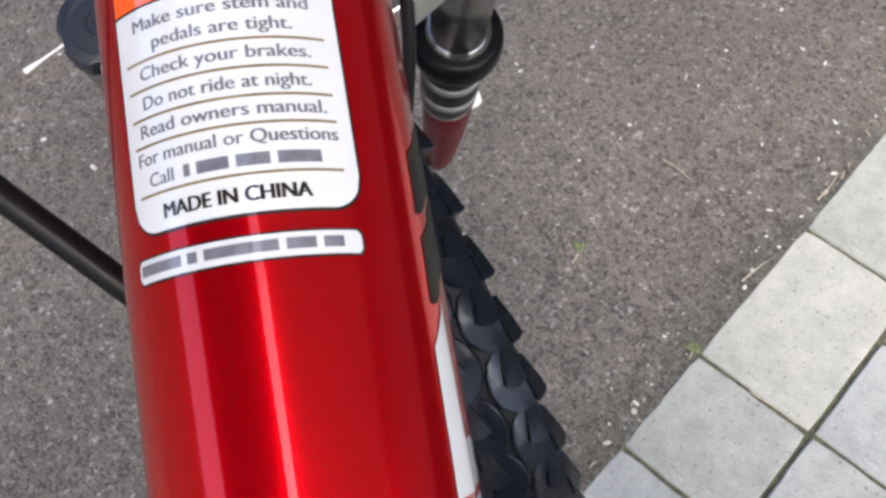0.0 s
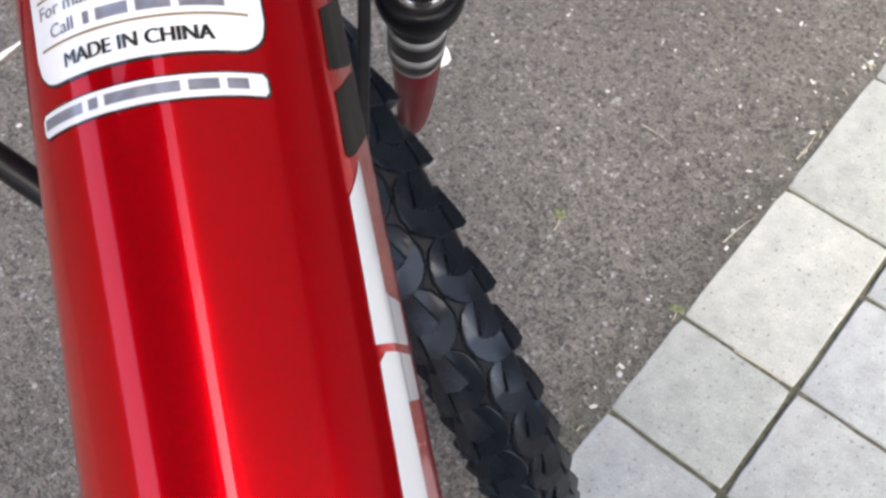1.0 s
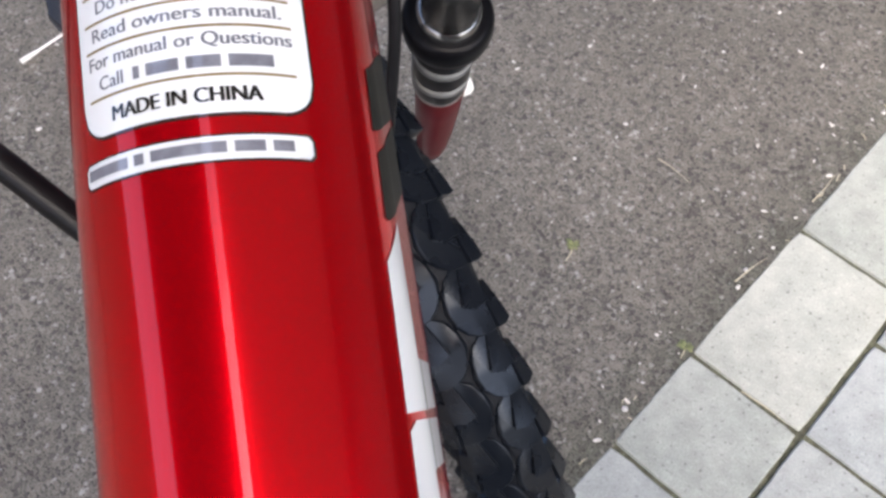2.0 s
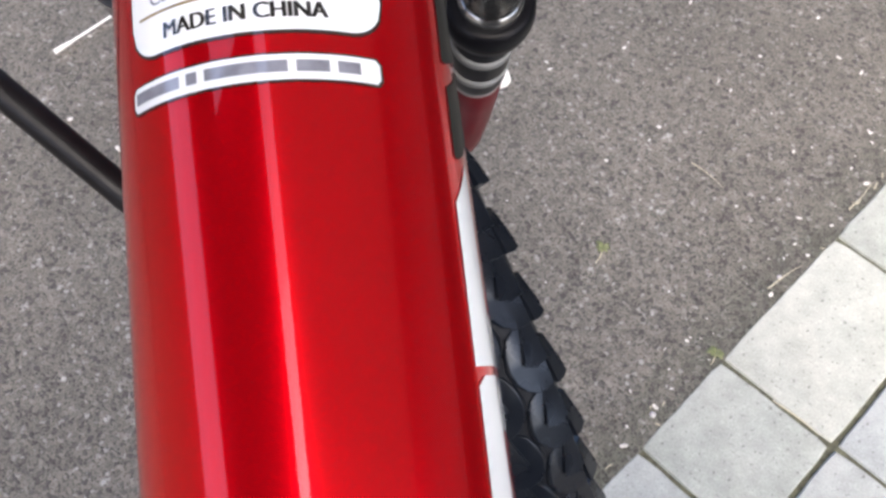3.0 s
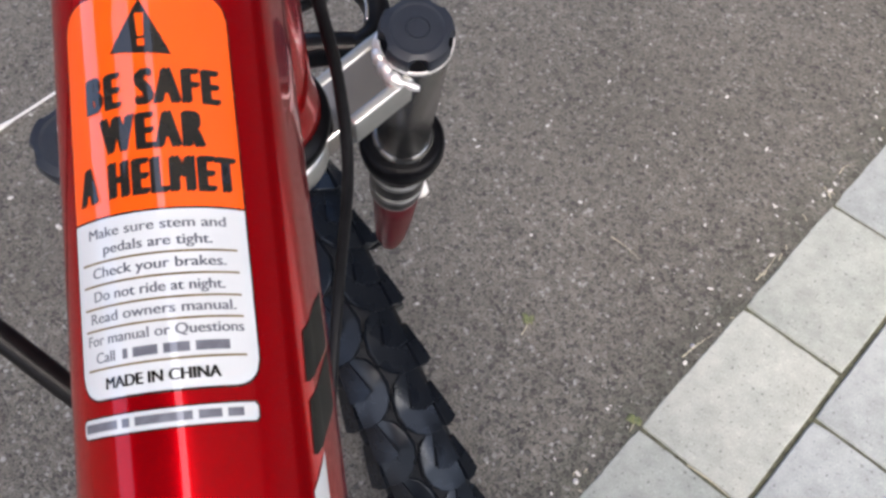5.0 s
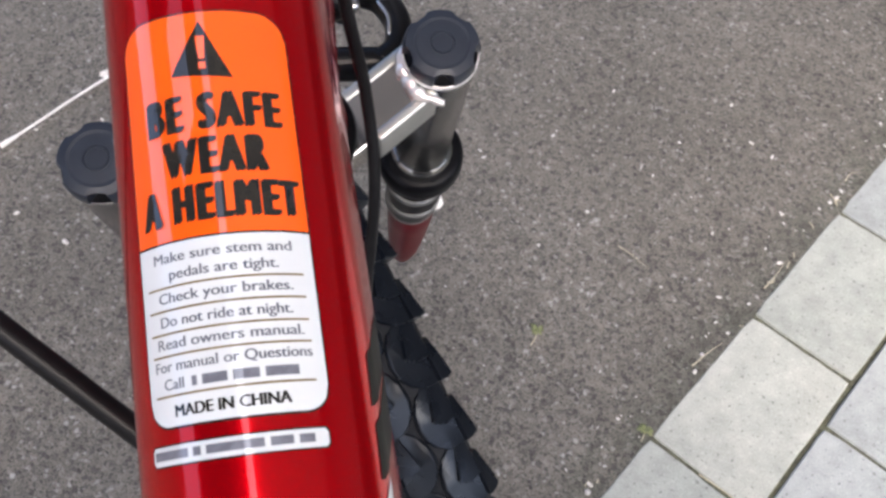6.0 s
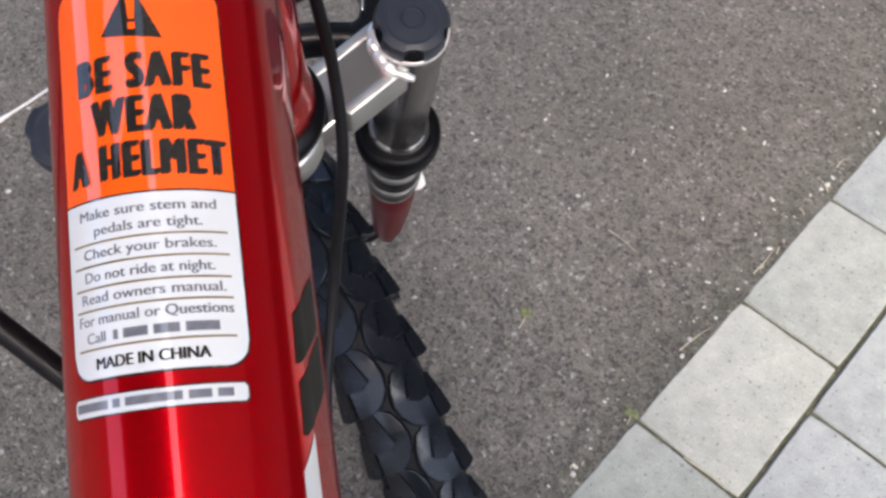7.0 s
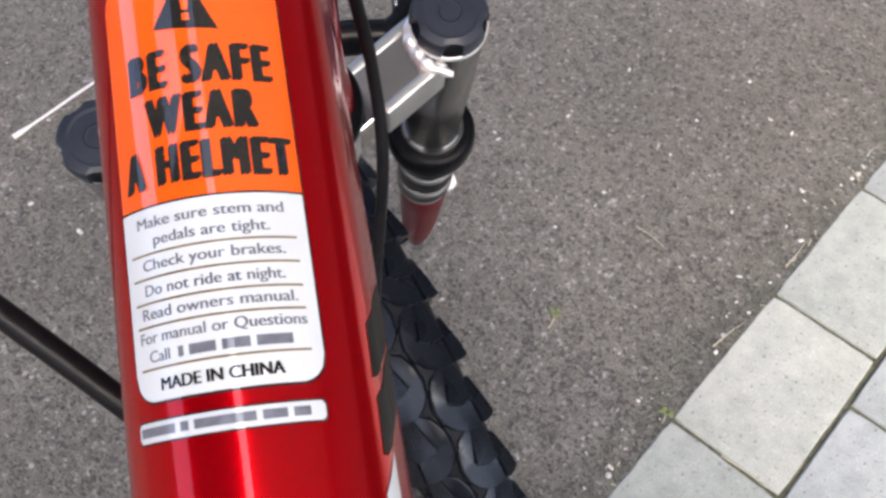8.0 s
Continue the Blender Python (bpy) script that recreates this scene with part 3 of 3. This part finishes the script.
# ---- front brake and cables ----
def brake():
    up = AXIS
    z = -0.046
    line = spline([FORK @ Vector(p) for p in ((0.050, -0.040, z), (0.056, -0.050, z), (0.050, -0.061, z), (0.036, -0.065, z), (0.024, -0.060, z), (0.019, -0.050, z))], 8)
    arm = part("brake_arm", sweep(line, 0.0062, 0.010, 16, up), BLACK_METAL, bicycle, "curved black brake arm")
    part("pinch_bolt", lathe([(0.0001, 0), (0.0035, 0), (0.0035, 0.004), (0.0001, 0.0042)], FORK @ pose(0.045, -0.047, z + 0.009), 12), CHROME, arm)
    part("spring", sweep(spline([FORK @ Vector(p) for p in ((0.043, -0.058, z + 0.011), (0.034, -0.0595, z + 0.012), (0.026, -0.057, z + 0.011))], 6), 0.0009, seg=8), CHROME, arm)
    part("brake_bridge", sweep(spline([FORK @ Vector(p) for p in ((0.026, -0.006, z), (0.026, -0.030, z), (0.019, -0.052, z))], 8), 0.0075, 0.009, 16, up), BLACK_METAL, bicycle, "black brake bridge behind the crown")
    part("cable_noodle", sweep([FORK @ Vector(p) for p in ((0.053, -0.010, z), (0.055, -0.026, z), (0.056, -0.043, z))], 0.0032, seg=14, up=up), CHROME, bicycle, "chrome cable guide")
    part("brake_link", sweep([FORK @ Vector(p) for p in ((0.044, -0.010, z), (0.046, -0.026, z), (0.048, -0.042, z))], 0.0026, seg=12, up=up), BLACK_METAL, bicycle)


brake()

part("brake_cable", sweep(spline([(-0.004, 0.048, 0.830), (-0.014, 0.0385, 0.750), (-0.0195, 0.0325, 0.686), (-0.024, 0.0285, 0.650), (-0.040, 0.0292, 0.616), (-0.063, 0.0385, 0.572), (-0.098, 0.0480, 0.540), (-0.135, 0.0520, 0.515)], 10), 0.0024, seg=14),
     HOUSING, bicycle, "black brake cable beside the frame")
CABLE_A, CABLE_B = Vector((-0.0750, 0.1930, 0.7310)), Vector((-0.1447, 0.1109, 0.6659))
part("gear_cable", sweep(spline([CABLE_A + (CABLE_A - CABLE_B) * 1.2 + Vector((0, 0, 0.006)), CABLE_A, CABLE_B, CABLE_B + (CABLE_B - CABLE_A) * 0.3], 10), 0.0036, seg=16),
     HOUSING, bicycle, "straight black cable housing under the top tube")

# ---- stickers on the top tube (millimetres: ahead, round to the left) ----
SLANT = 0.041
PRINT_WIDTH, PRINT_SHIFT = 0.985, -0.65


def place(s, w, off, slant=SLANT):
    if slant:
        w = w * PRINT_WIDTH + PRINT_SHIFT - 0.6 * (s / 70 - 1)
    return on_tube((s + slant * (w - 2)) * 0.001, w * 0.001, off)


def sticker(name, s0, s1, w0, w1, radii, mat, off, parent, label="", slant=SLANT):
    """A patch from s0 to s1 and w0 to w1 with rounded corners (low end, high end)."""
    bm = bmesh.new()
    cols = 60
    lo, hi = radii
    rows = []
    for i in range(cols + 1):
        w = w0 + (w1 - w0) * i / cols
        d = min(w - w0, w1 - w)
        a = lo - math.sqrt(max(0, lo * lo - max(0, lo - d) ** 2)) if d < lo else 0
        b = hi - math.sqrt(max(0, hi * hi - max(0, hi - d) ** 2)) if d < hi else 0
        rows.append([bm.verts.new(place(s0 + a + (s1 - b - s0 - a) * j / 6, w, off, slant)) for j in range(7)])
    for a, b in zip(rows, rows[1:]):
        for j in range(6):
            bm.faces.new((a[j], a[j + 1], b[j + 1], b[j]))
    bmesh.ops.recalc_face_normals(bm, faces=bm.faces)
    return part(name, bm, mat, parent, label)


def cut_across(bm, step=0.8):
    """Cuts a flat shape into narrow strips along the tube, so that it can follow the curve."""
    ys = [v.co.y for v in bm.verts]
    y = math.floor(min(ys) / step) * step + step
    while y < max(ys):
        bmesh.ops.bisect_plane(bm, geom=list(bm.verts) + list(bm.edges) + list(bm.faces), dist=1e-6, plane_co=(0, y, 0), plane_no=(0, 1, 0))
        y += step
    bmesh.ops.triangulate(bm, faces=list(bm.faces))


def patch(name, outline, mat, off, parent, label="", slant=0.0):
    """A flat-cut shape of (s, w) corners laid on the tube."""
    bm = bmesh.new()
    pts = []
    for (a, b), (c, d) in zip(outline, outline[1:] + outline[:1]):
        n = max(1, int(max(abs(c - a), abs(d - b)) / 1.0))
        pts += [(a + (c - a) * i / n, b + (d - b) * i / n) for i in range(n)]
    f = bm.faces.new([bm.verts.new((p[0], p[1], 0)) for p in pts])
    cut_across(bm)
    for v in bm.verts:
        v.co = place(v.co.x, v.co.y, off, slant)
    return part(name, bm, mat, parent, label)


def words(text, s, w_left, width, height, mat, parent, bold=0.0, off=0.0003, spacing=1.0):
    """Lettering with its baseline at s, from w_left to the right over the width, laid on the tube."""
    cu = bpy.data.curves.new("text", "FONT")
    cu.body = text
    cu.size = 1.0
    cu.offset = bold
    cu.space_character = spacing
    cu.resolution_u = 4
    tmp = bpy.data.objects.new("text", cu)
    scene.collection.objects.link(tmp)
    bpy.context.view_layer.update()
    me = bpy.data.meshes.new_from_object(tmp.evaluated_get(bpy.context.evaluated_depsgraph_get()))
    bpy.data.objects.remove(tmp)
    bpy.data.curves.remove(cu)
    xs = [v.co.x for v in me.vertices]
    x0, x1 = min(xs), max(xs)
    cap = 0.70
    bm = bmesh.new()
    bm.from_mesh(me)
    for v in bm.verts:
        v.co = Vector((s + v.co.y / cap * height, w_left - (v.co.x - x0) / (x1 - x0) * width, 0))
    cut_across(bm)
    for v in bm.verts:
        v.co = place(v.co.x, v.co.y, off)
    bmesh.ops.recalc_face_normals(bm, faces=bm.faces)
    bm.to_mesh(me)
    bm.free()
    me.materials.clear()
    me.materials.append(mat)
    me.name = "lettering"
    me.polygons.foreach_set("use_smooth", [True] * len(me.polygons))
    ob = new("lettering", me)
    ob.parent = parent
    return ob


def warning_sticker():
    back = sticker("warning_sticker", -1.3, 70.4, -14.1, 18.0, (4.6, 5.6), INK, 0.00008, bicycle, "orange and white warning sticker with printed advice")
    sticker("orange_field", 29.2, 70.0, -13.7, 17.6, (0.01, 5.2), ORANGE, 0.00016, back, "orange field with black warning words")
    sticker("white_field", -0.9, 28.8, -13.7, 17.6, (4.2, 0.01), WHITE, 0.00016, back, "white field with small grey print")
    patch("warning_sign", [(68.2, 1.7), (58.2, 7.4), (57.0, -3.3)], INK, 0.0003, back, slant=SLANT)
    patch("warning_sign_mark", [(65.2, 2.5), (65.2, 0.9), (60.8, 1.2), (60.8, 2.2)], ORANGE, 0.00045, back, slant=SLANT)
    patch("warning_sign_mark", [(60.2, 2.3), (60.2, 1.1), (58.9, 1.1), (58.9, 2.3)], ORANGE, 0.00045, back, slant=SLANT)
    for k in range(6):
        step, rise, up = 0.245 * k, 0.17 * (k % 3), 0.0003 + 0.00002 * k
        words("BE SAFE", 47.8 + rise, 12.9 - step, 22.8, 6.5, INK, back, 0.0, up, 1.32)
        words("WEAR", 39.7 + rise, 10.3 - step, 17.0, 6.5, INK, back, 0.0, up, 1.32)
        words("A HELMET", 31.7 + rise, 15.6 - step, 27.2, 6.3, INK, back, 0.0, up, 1.32)
    for s, text, left, width in ((25.6, "Make sure stem and", 14.0, 24.0), (22.7, "pedals are tight.", 11.0, 18.5), (18.9, "Check your brakes.", 13.5, 23.0), (15.0, "Do not ride at night.", 13.5, 22.5),
                                 (11.4, "Read owners manual.", 14.5, 25.0), (7.8, "For manual or Questions", 15.5, 27.0), (4.9, "Call", 13.8, 4.0)):
        words(text, s, left, width - 0.15, 1.75, GREY_INK, back)
        words(text, s, left - 0.15, width - 0.15, 1.75, GREY_INK, back, 0.0, 0.00034)
    w = 8.4
    for n in (1.0, 4.6, 4.6, 6.0):
        patch("print_bar", [(6.5, w), (4.9, w), (4.9, w - n * 0.9), (6.5, w - n * 0.9)], GREY_INK, 0.0003, back, slant=SLANT)
        w -= n * 0.9 + 0.9
    words("MADE IN CHINA", 0.5, 12.0, 18.9, 1.9, INK, back)
    words("MADE IN CHINA", 0.5, 11.75, 18.9, 1.9, INK, back, 0.0, 0.00034)
    for s in (21.5, 17.7, 13.9, 10.3, 3.9):
        patch("rule", [(s + 0.18, 15.9), (s - 0.18, 15.9), (s - 0.18, -11.6), (s + 0.18, -11.6)], RULE_INK, 0.0003, back, slant=SLANT)
    strip = sticker("maker_sticker", -7.0, -3.5, -13.1, 18.5, (0.8, 0.8), INK, 0.00008, bicycle, "narrow white maker's label with illegible print")
    sticker("white_field", -6.7, -3.8, -12.7, 18.1, (0.6, 0.6), WHITE, 0.00016, strip)
    w = 17.4
    for n in (7.2, 1.4, 9.2, 3.6, 2.6):
        patch("print_bar", [(-4.5, w), (-5.9, w), (-5.9, w - n), (-4.5, w - n)], GREY_INK, 0.0003, strip, slant=SLANT)
        w -= n + 0.9


warning_sticker()

for outline in ([(-12.5, -29.6), (-19.3, -22.9), (-38.4, -22.0), (-37.0, -44.0), (-30.6, -44.0), (-31.2, -29.6)],
                [(-39.3, -24.2), (-40.6, -22.2), (-74.0, -20.4), (-73.0, -44.0), (-62.0, -44.0), (-62.0, -29.2), (-45.6, -29.6), (-44.8, -44.0), (-38.4, -44.0)]):
    patch("white_decal", outline, WHITE, 0.00012, bicycle, "white painted lettering shape on the tube's side")
for outline in ([(16.5, -40.0), (8.0, -25.4), (-1.0, -24.6), (-0.8, -26.0), (9.0, -48.0), (20.0, -48.0)], [(4.0, -40.0), (-4.2, -25.0), (-13.2, -24.4), (-13.4, -25.6), (-3.0, -48.0), (8.0, -48.0)]):
    patch("dark_decal", outline, DARK_DECAL, 0.00012, bicycle, "dark stripe on the tube's side")


# ---- litter and weeds ----
def stick():
    a, b = Vector((-0.826, -0.236, GROUND_Z + 0.004)), Vector((-0.830, -0.020, GROUND_Z + 0.004))
    line = [a.lerp(b, i / 24) + Vector((0.0005 * math.sin(i * 0.4), 0, 0)) for i in range(25)]
    tagged(part("white_stick", sweep(line, 0.0018, seg=10, taper=lambda t: 1.9 if t < 0.06 else (1.0 + 0.9 * max(0, 1 - (t - 0.06) / 0.06))), PLASTIC_WHITE),
           "thin white plastic stick with swollen tip lying on asphalt", "stick")


stick()


def blade(points, r, label):
    line = spline([Vector((x, y, z)) for x, y, z in points], 6)
    tagged(part("grass_blade", sweep(line, r, r * 0.4, 6, taper=lambda t: 1.0 - 0.75 * t), STRAW), label, "grass blade")


blade(((-0.166, 0.174, GROUND_Z + 0.001), (-0.146, 0.1735, GROUND_Z + 0.002), (-0.121, 0.171, GROUND_Z + 0.001)), 0.0008, "pale dry grass blade lying on the asphalt")


def flat_ground(x, y):
    return GROUND_Z + 0.0015 * noise.noise(Vector((3 * x, 3 * y, 0)))


def chips():
    """Pale flecks of petal and stone strewn over the asphalt, more of them along the paver edge."""
    rng = random.Random(11)
    bm = bmesh.new()
    spots = []
    while len(spots) < 420:
        x, y = rng.uniform(-1.5, 0.0), rng.uniform(-0.9, 1.3)
        if rng.random() < 0.25:
            x = -abs(rng.gauss(0, 0.03)) - 0.003
        spots.append((x, y, rng.choice((0.0009, 0.0012, 0.0016, 0.0024))))
    spots += [(-0.224, 0.189, 0.0034), (-0.191, 0.463, 0.0030), (-0.236, 0.110, 0.0028), (-0.010, -0.092, 0.0040), (-0.331, 0.257, 0.0026), (-0.094, 0.266, 0.0030), (-0.198, 0.291, 0.0024),
              (-0.645, -0.266, 0.0040), (-0.723, -0.281, 0.0036), (-0.821, -0.189, 0.0034), (-0.321, 0.376, 0.0026), (-0.383, 0.174, 0.0024), (-0.012, 0.118, 0.0034), (-0.006, 0.095, 0.0030),
              (-0.010, -0.135, 0.0034), (-0.020, -0.118, 0.0022), (-0.835, -0.066, 0.0085), (-0.011, 0.417, 0.0034), (-0.013, 0.405, 0.0032), (-0.012, 0.431, 0.0030),
              (-0.018, 0.388, 0.0028), (-0.012, 0.284, 0.0036), (-0.136, 0.423, 0.0026), (-0.104, 0.421, 0.0026), (-0.013, -0.084, 0.0032), (-0.009, 0.210, 0.0024)]
    for x, y, r in spots:
        m = Matrix.Translation((x, y, flat_ground(x, y) + r * 0.35)) @ pose(0, 0, 0, rng.uniform(-25, 25), rng.uniform(-25, 25), rng.uniform(0, 360)) @ Matrix.Diagonal((r * rng.uniform(0.9, 1.9), r * rng.uniform(0.5, 0.9), r * 0.45, 1))
        bmesh.ops.create_icosphere(bm, subdivisions=1, radius=1.0, matrix=m)
    tagged(part("pale_chips", bm, CHIP, None, "", False), "pale petal and stone flecks strewn on asphalt", "litter", kind="stuff")


chips()


def straws():
    """Dry stems along the joint between asphalt and pavers."""
    rng = random.Random(3)
    bm = bmesh.new()
    for i in range(16):
        y = rng.uniform(-0.45, 0.75)
        x = -abs(rng.gauss(0, 0.007)) - 0.001
        a = math.pi / 2 + rng.gauss(0, 0.6)
        length = rng.uniform(0.004, 0.011)
        d = Vector((math.cos(a), math.sin(a), 0)) * length
        z = flat_ground(x, y) + 0.0012
        mid = Vector((x, y, z + 0.002)) + d * 0.5 + Vector((rng.gauss(0, 0.0015), rng.gauss(0, 0.0015), 0))
        piece = sweep(spline([Vector((x, y, z)), mid, Vector((x, y, z)) + d], 3), 0.0006, 0.0004, 5)
        me = bpy.data.meshes.new("straw")
        piece.to_mesh(me)
        piece.free()
        bm.from_mesh(me)
        bpy.data.meshes.remove(me)
    tagged(part("dry_straws", bm, STRAW), "short dry grass stems caught along the paver edge", "dry grass", kind="stuff")


straws()
blade(((-0.007, 0.240, GROUND_Z + 0.002), (-0.006, 0.262, GROUND_Z + 0.004), (-0.008, 0.288, GROUND_Z + 0.003)), 0.0009, "pale dry grass stem leaning on a paver edge")
blade(((-0.012, 0.098, GROUND_Z + 0.002), (-0.008, 0.122, GROUND_Z + 0.005), (-0.003, 0.145, GROUND_Z + 0.003)), 0.0009, "yellow dry grass stem beside a paver")
blade(((-0.016, 0.450, GROUND_Z + 0.001), (-0.017, 0.462, GROUND_Z + 0.003), (-0.012, 0.474, GROUND_Z + 0.002)), 0.0008, "pale dry grass stem beside a paver joint")
blade(((0.062, -0.001, 0.0), (0.090, 0.0005, 0.001), (0.112, 0.0, 0.0)), 0.0009, "yellow dry grass stem lying in a joint")


def weed(x, y, size, leaves, seed, label):
    """A small flat rosette of narrow leaves, with a pale stem."""
    rng = random.Random(seed)
    root = empty("weed", Matrix.Translation((x, y, flat_ground(x, y))))
    tagged(root, label, "weed")
    for i in range(leaves):
        a = 2 * math.pi * i / leaves + rng.uniform(-0.4, 0.4)
        l = size * rng.uniform(0.6, 1.1)
        d = Vector((math.cos(a), math.sin(a), 0))
        part("leaf", sweep(spline([Vector((0, 0, 0.001)), d * l * 0.5 + Vector((0, 0, l * 0.35)), d * l + Vector((0, 0, l * 0.2))], 5), l * 0.16, l * 0.03, 8, taper=lambda t: 0.35 + 1.3 * math.sin(math.pi * min(t, 0.97)) ** 0.8), LEAF, root)
    part("stem", sweep(spline([Vector((0, 0, 0)), Vector((0.4, -0.9, 0.15)) * size, Vector((0.6, -1.9, 0.05)) * size], 5), size * 0.06, seg=6), STRAW, root)


weed(-0.164, 0.019, 0.0105, 7, 4, "tiny yellow-green weed growing from the asphalt")
weed(-0.007, 0.003, 0.009, 9, 8, "small green weed at the paver joint")


# ---- the pavers, last ----
BED_Z = -0.0034


def paver_mesh(w, l, seed, cast):
    """A paver w by l with worn, slightly uneven upper edges, its top at z = 0."""
    bm = bmesh.new()
    rng = random.Random(seed)
    base = []
    corners = ((0, 0), (w, 0), (w, l), (0, l))
    for (a, b), (c, d) in zip(corners, corners[1:] + corners[:1]):
        for i in range(9):
            base.append((a + (c - a) * i / 9, b + (d - b) * i / 9, rng.uniform(-0.0006, 0.0006), i == 0))
    cx, cy = w / 2, l / 2
    def ring(inset, z, wear):
        out = []
        for x, y, k, corner in base:
            q = inset + k * wear + (0.0012 * wear if corner else 0)
            out.append(bm.verts.new((x - math.copysign(min(q, abs(x - cx)), x - cx) * (abs(x - cx) > w / 2 - 1e-6), y - math.copysign(min(q, abs(y - cy)), y - cy) * (abs(y - cy) > l / 2 - 1e-6), z)))
        return out
    rows = [ring(0, -0.05, 0), ring(0.0003, -0.0040, 0.5), ring(0.0008, -0.0008, 1.0), ring(0.0018, 0.0, 1.4)]
    n = len(base)
    for a, b in zip(rows, rows[1:]):
        for i in range(n):
            bm.faces.new((a[i], a[(i + 1) % n], b[(i + 1) % n], b[i]))
    bm.faces.new(rows[-1])
    bmesh.ops.recalc_face_normals(bm, faces=bm.faces)
    me = bpy.data.meshes.new("paver")
    bm.to_mesh(me)
    bm.free()
    me.materials.append(cast)
    return me


def pavement():
    bm = bmesh.new()
    v = [bm.verts.new(p) for p in ((0.005, -1.99, BED_Z), (0.453, -1.99, BED_Z), (0.453, 2.69, BED_Z), (0.005, 2.69, BED_Z))]
    bm.faces.new(v)
    bed = part("pavement", bm, SAND)
    tagged(bed, "strip of pale grey concrete pavers with dark sandy joints", "pavement", kind="structure")
    rng = random.Random(5)
    gap, cross = 0.0043, 0.0037
    meshes = {}
    x = 0.0
    first = [[-0.128, 0.0, 0.2, 0.4, 0.6], [-0.130, 0.002, 0.134, 0.334, 0.534]]
    row = 0
    widths = [0.128, 0.2, 0.128]
    for wide in widths:
        cuts = list(first[row]) if row < 2 else [rng.uniform(-0.1, 0.0)]
        while cuts[-1] < 2.4:
            cuts.append(cuts[-1] + rng.choice((0.2, 0.2, 0.128)))
        while cuts[0] > -1.8:
            cuts.insert(0, cuts[0] - rng.choice((0.2, 0.2, 0.128)))
        for a, b in zip(cuts, cuts[1:]):
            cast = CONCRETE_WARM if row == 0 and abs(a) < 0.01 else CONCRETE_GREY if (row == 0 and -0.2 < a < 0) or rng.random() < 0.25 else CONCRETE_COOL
            key = (round(wide, 3), round(b - a, 3), len(bed.children) % 3, cast.name)
            if key not in meshes:
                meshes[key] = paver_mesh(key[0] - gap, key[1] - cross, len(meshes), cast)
            ob = new("paver", meshes[key])
            ob.parent = bed
            ob.matrix_basis = pose(x + gap / 2, a + cross / 2, rng.uniform(-0.0008, 0.0004), rng.uniform(-0.15, 0.15), rng.uniform(-0.15, 0.15), 0)
        x += wide
        row += 1


pavement()
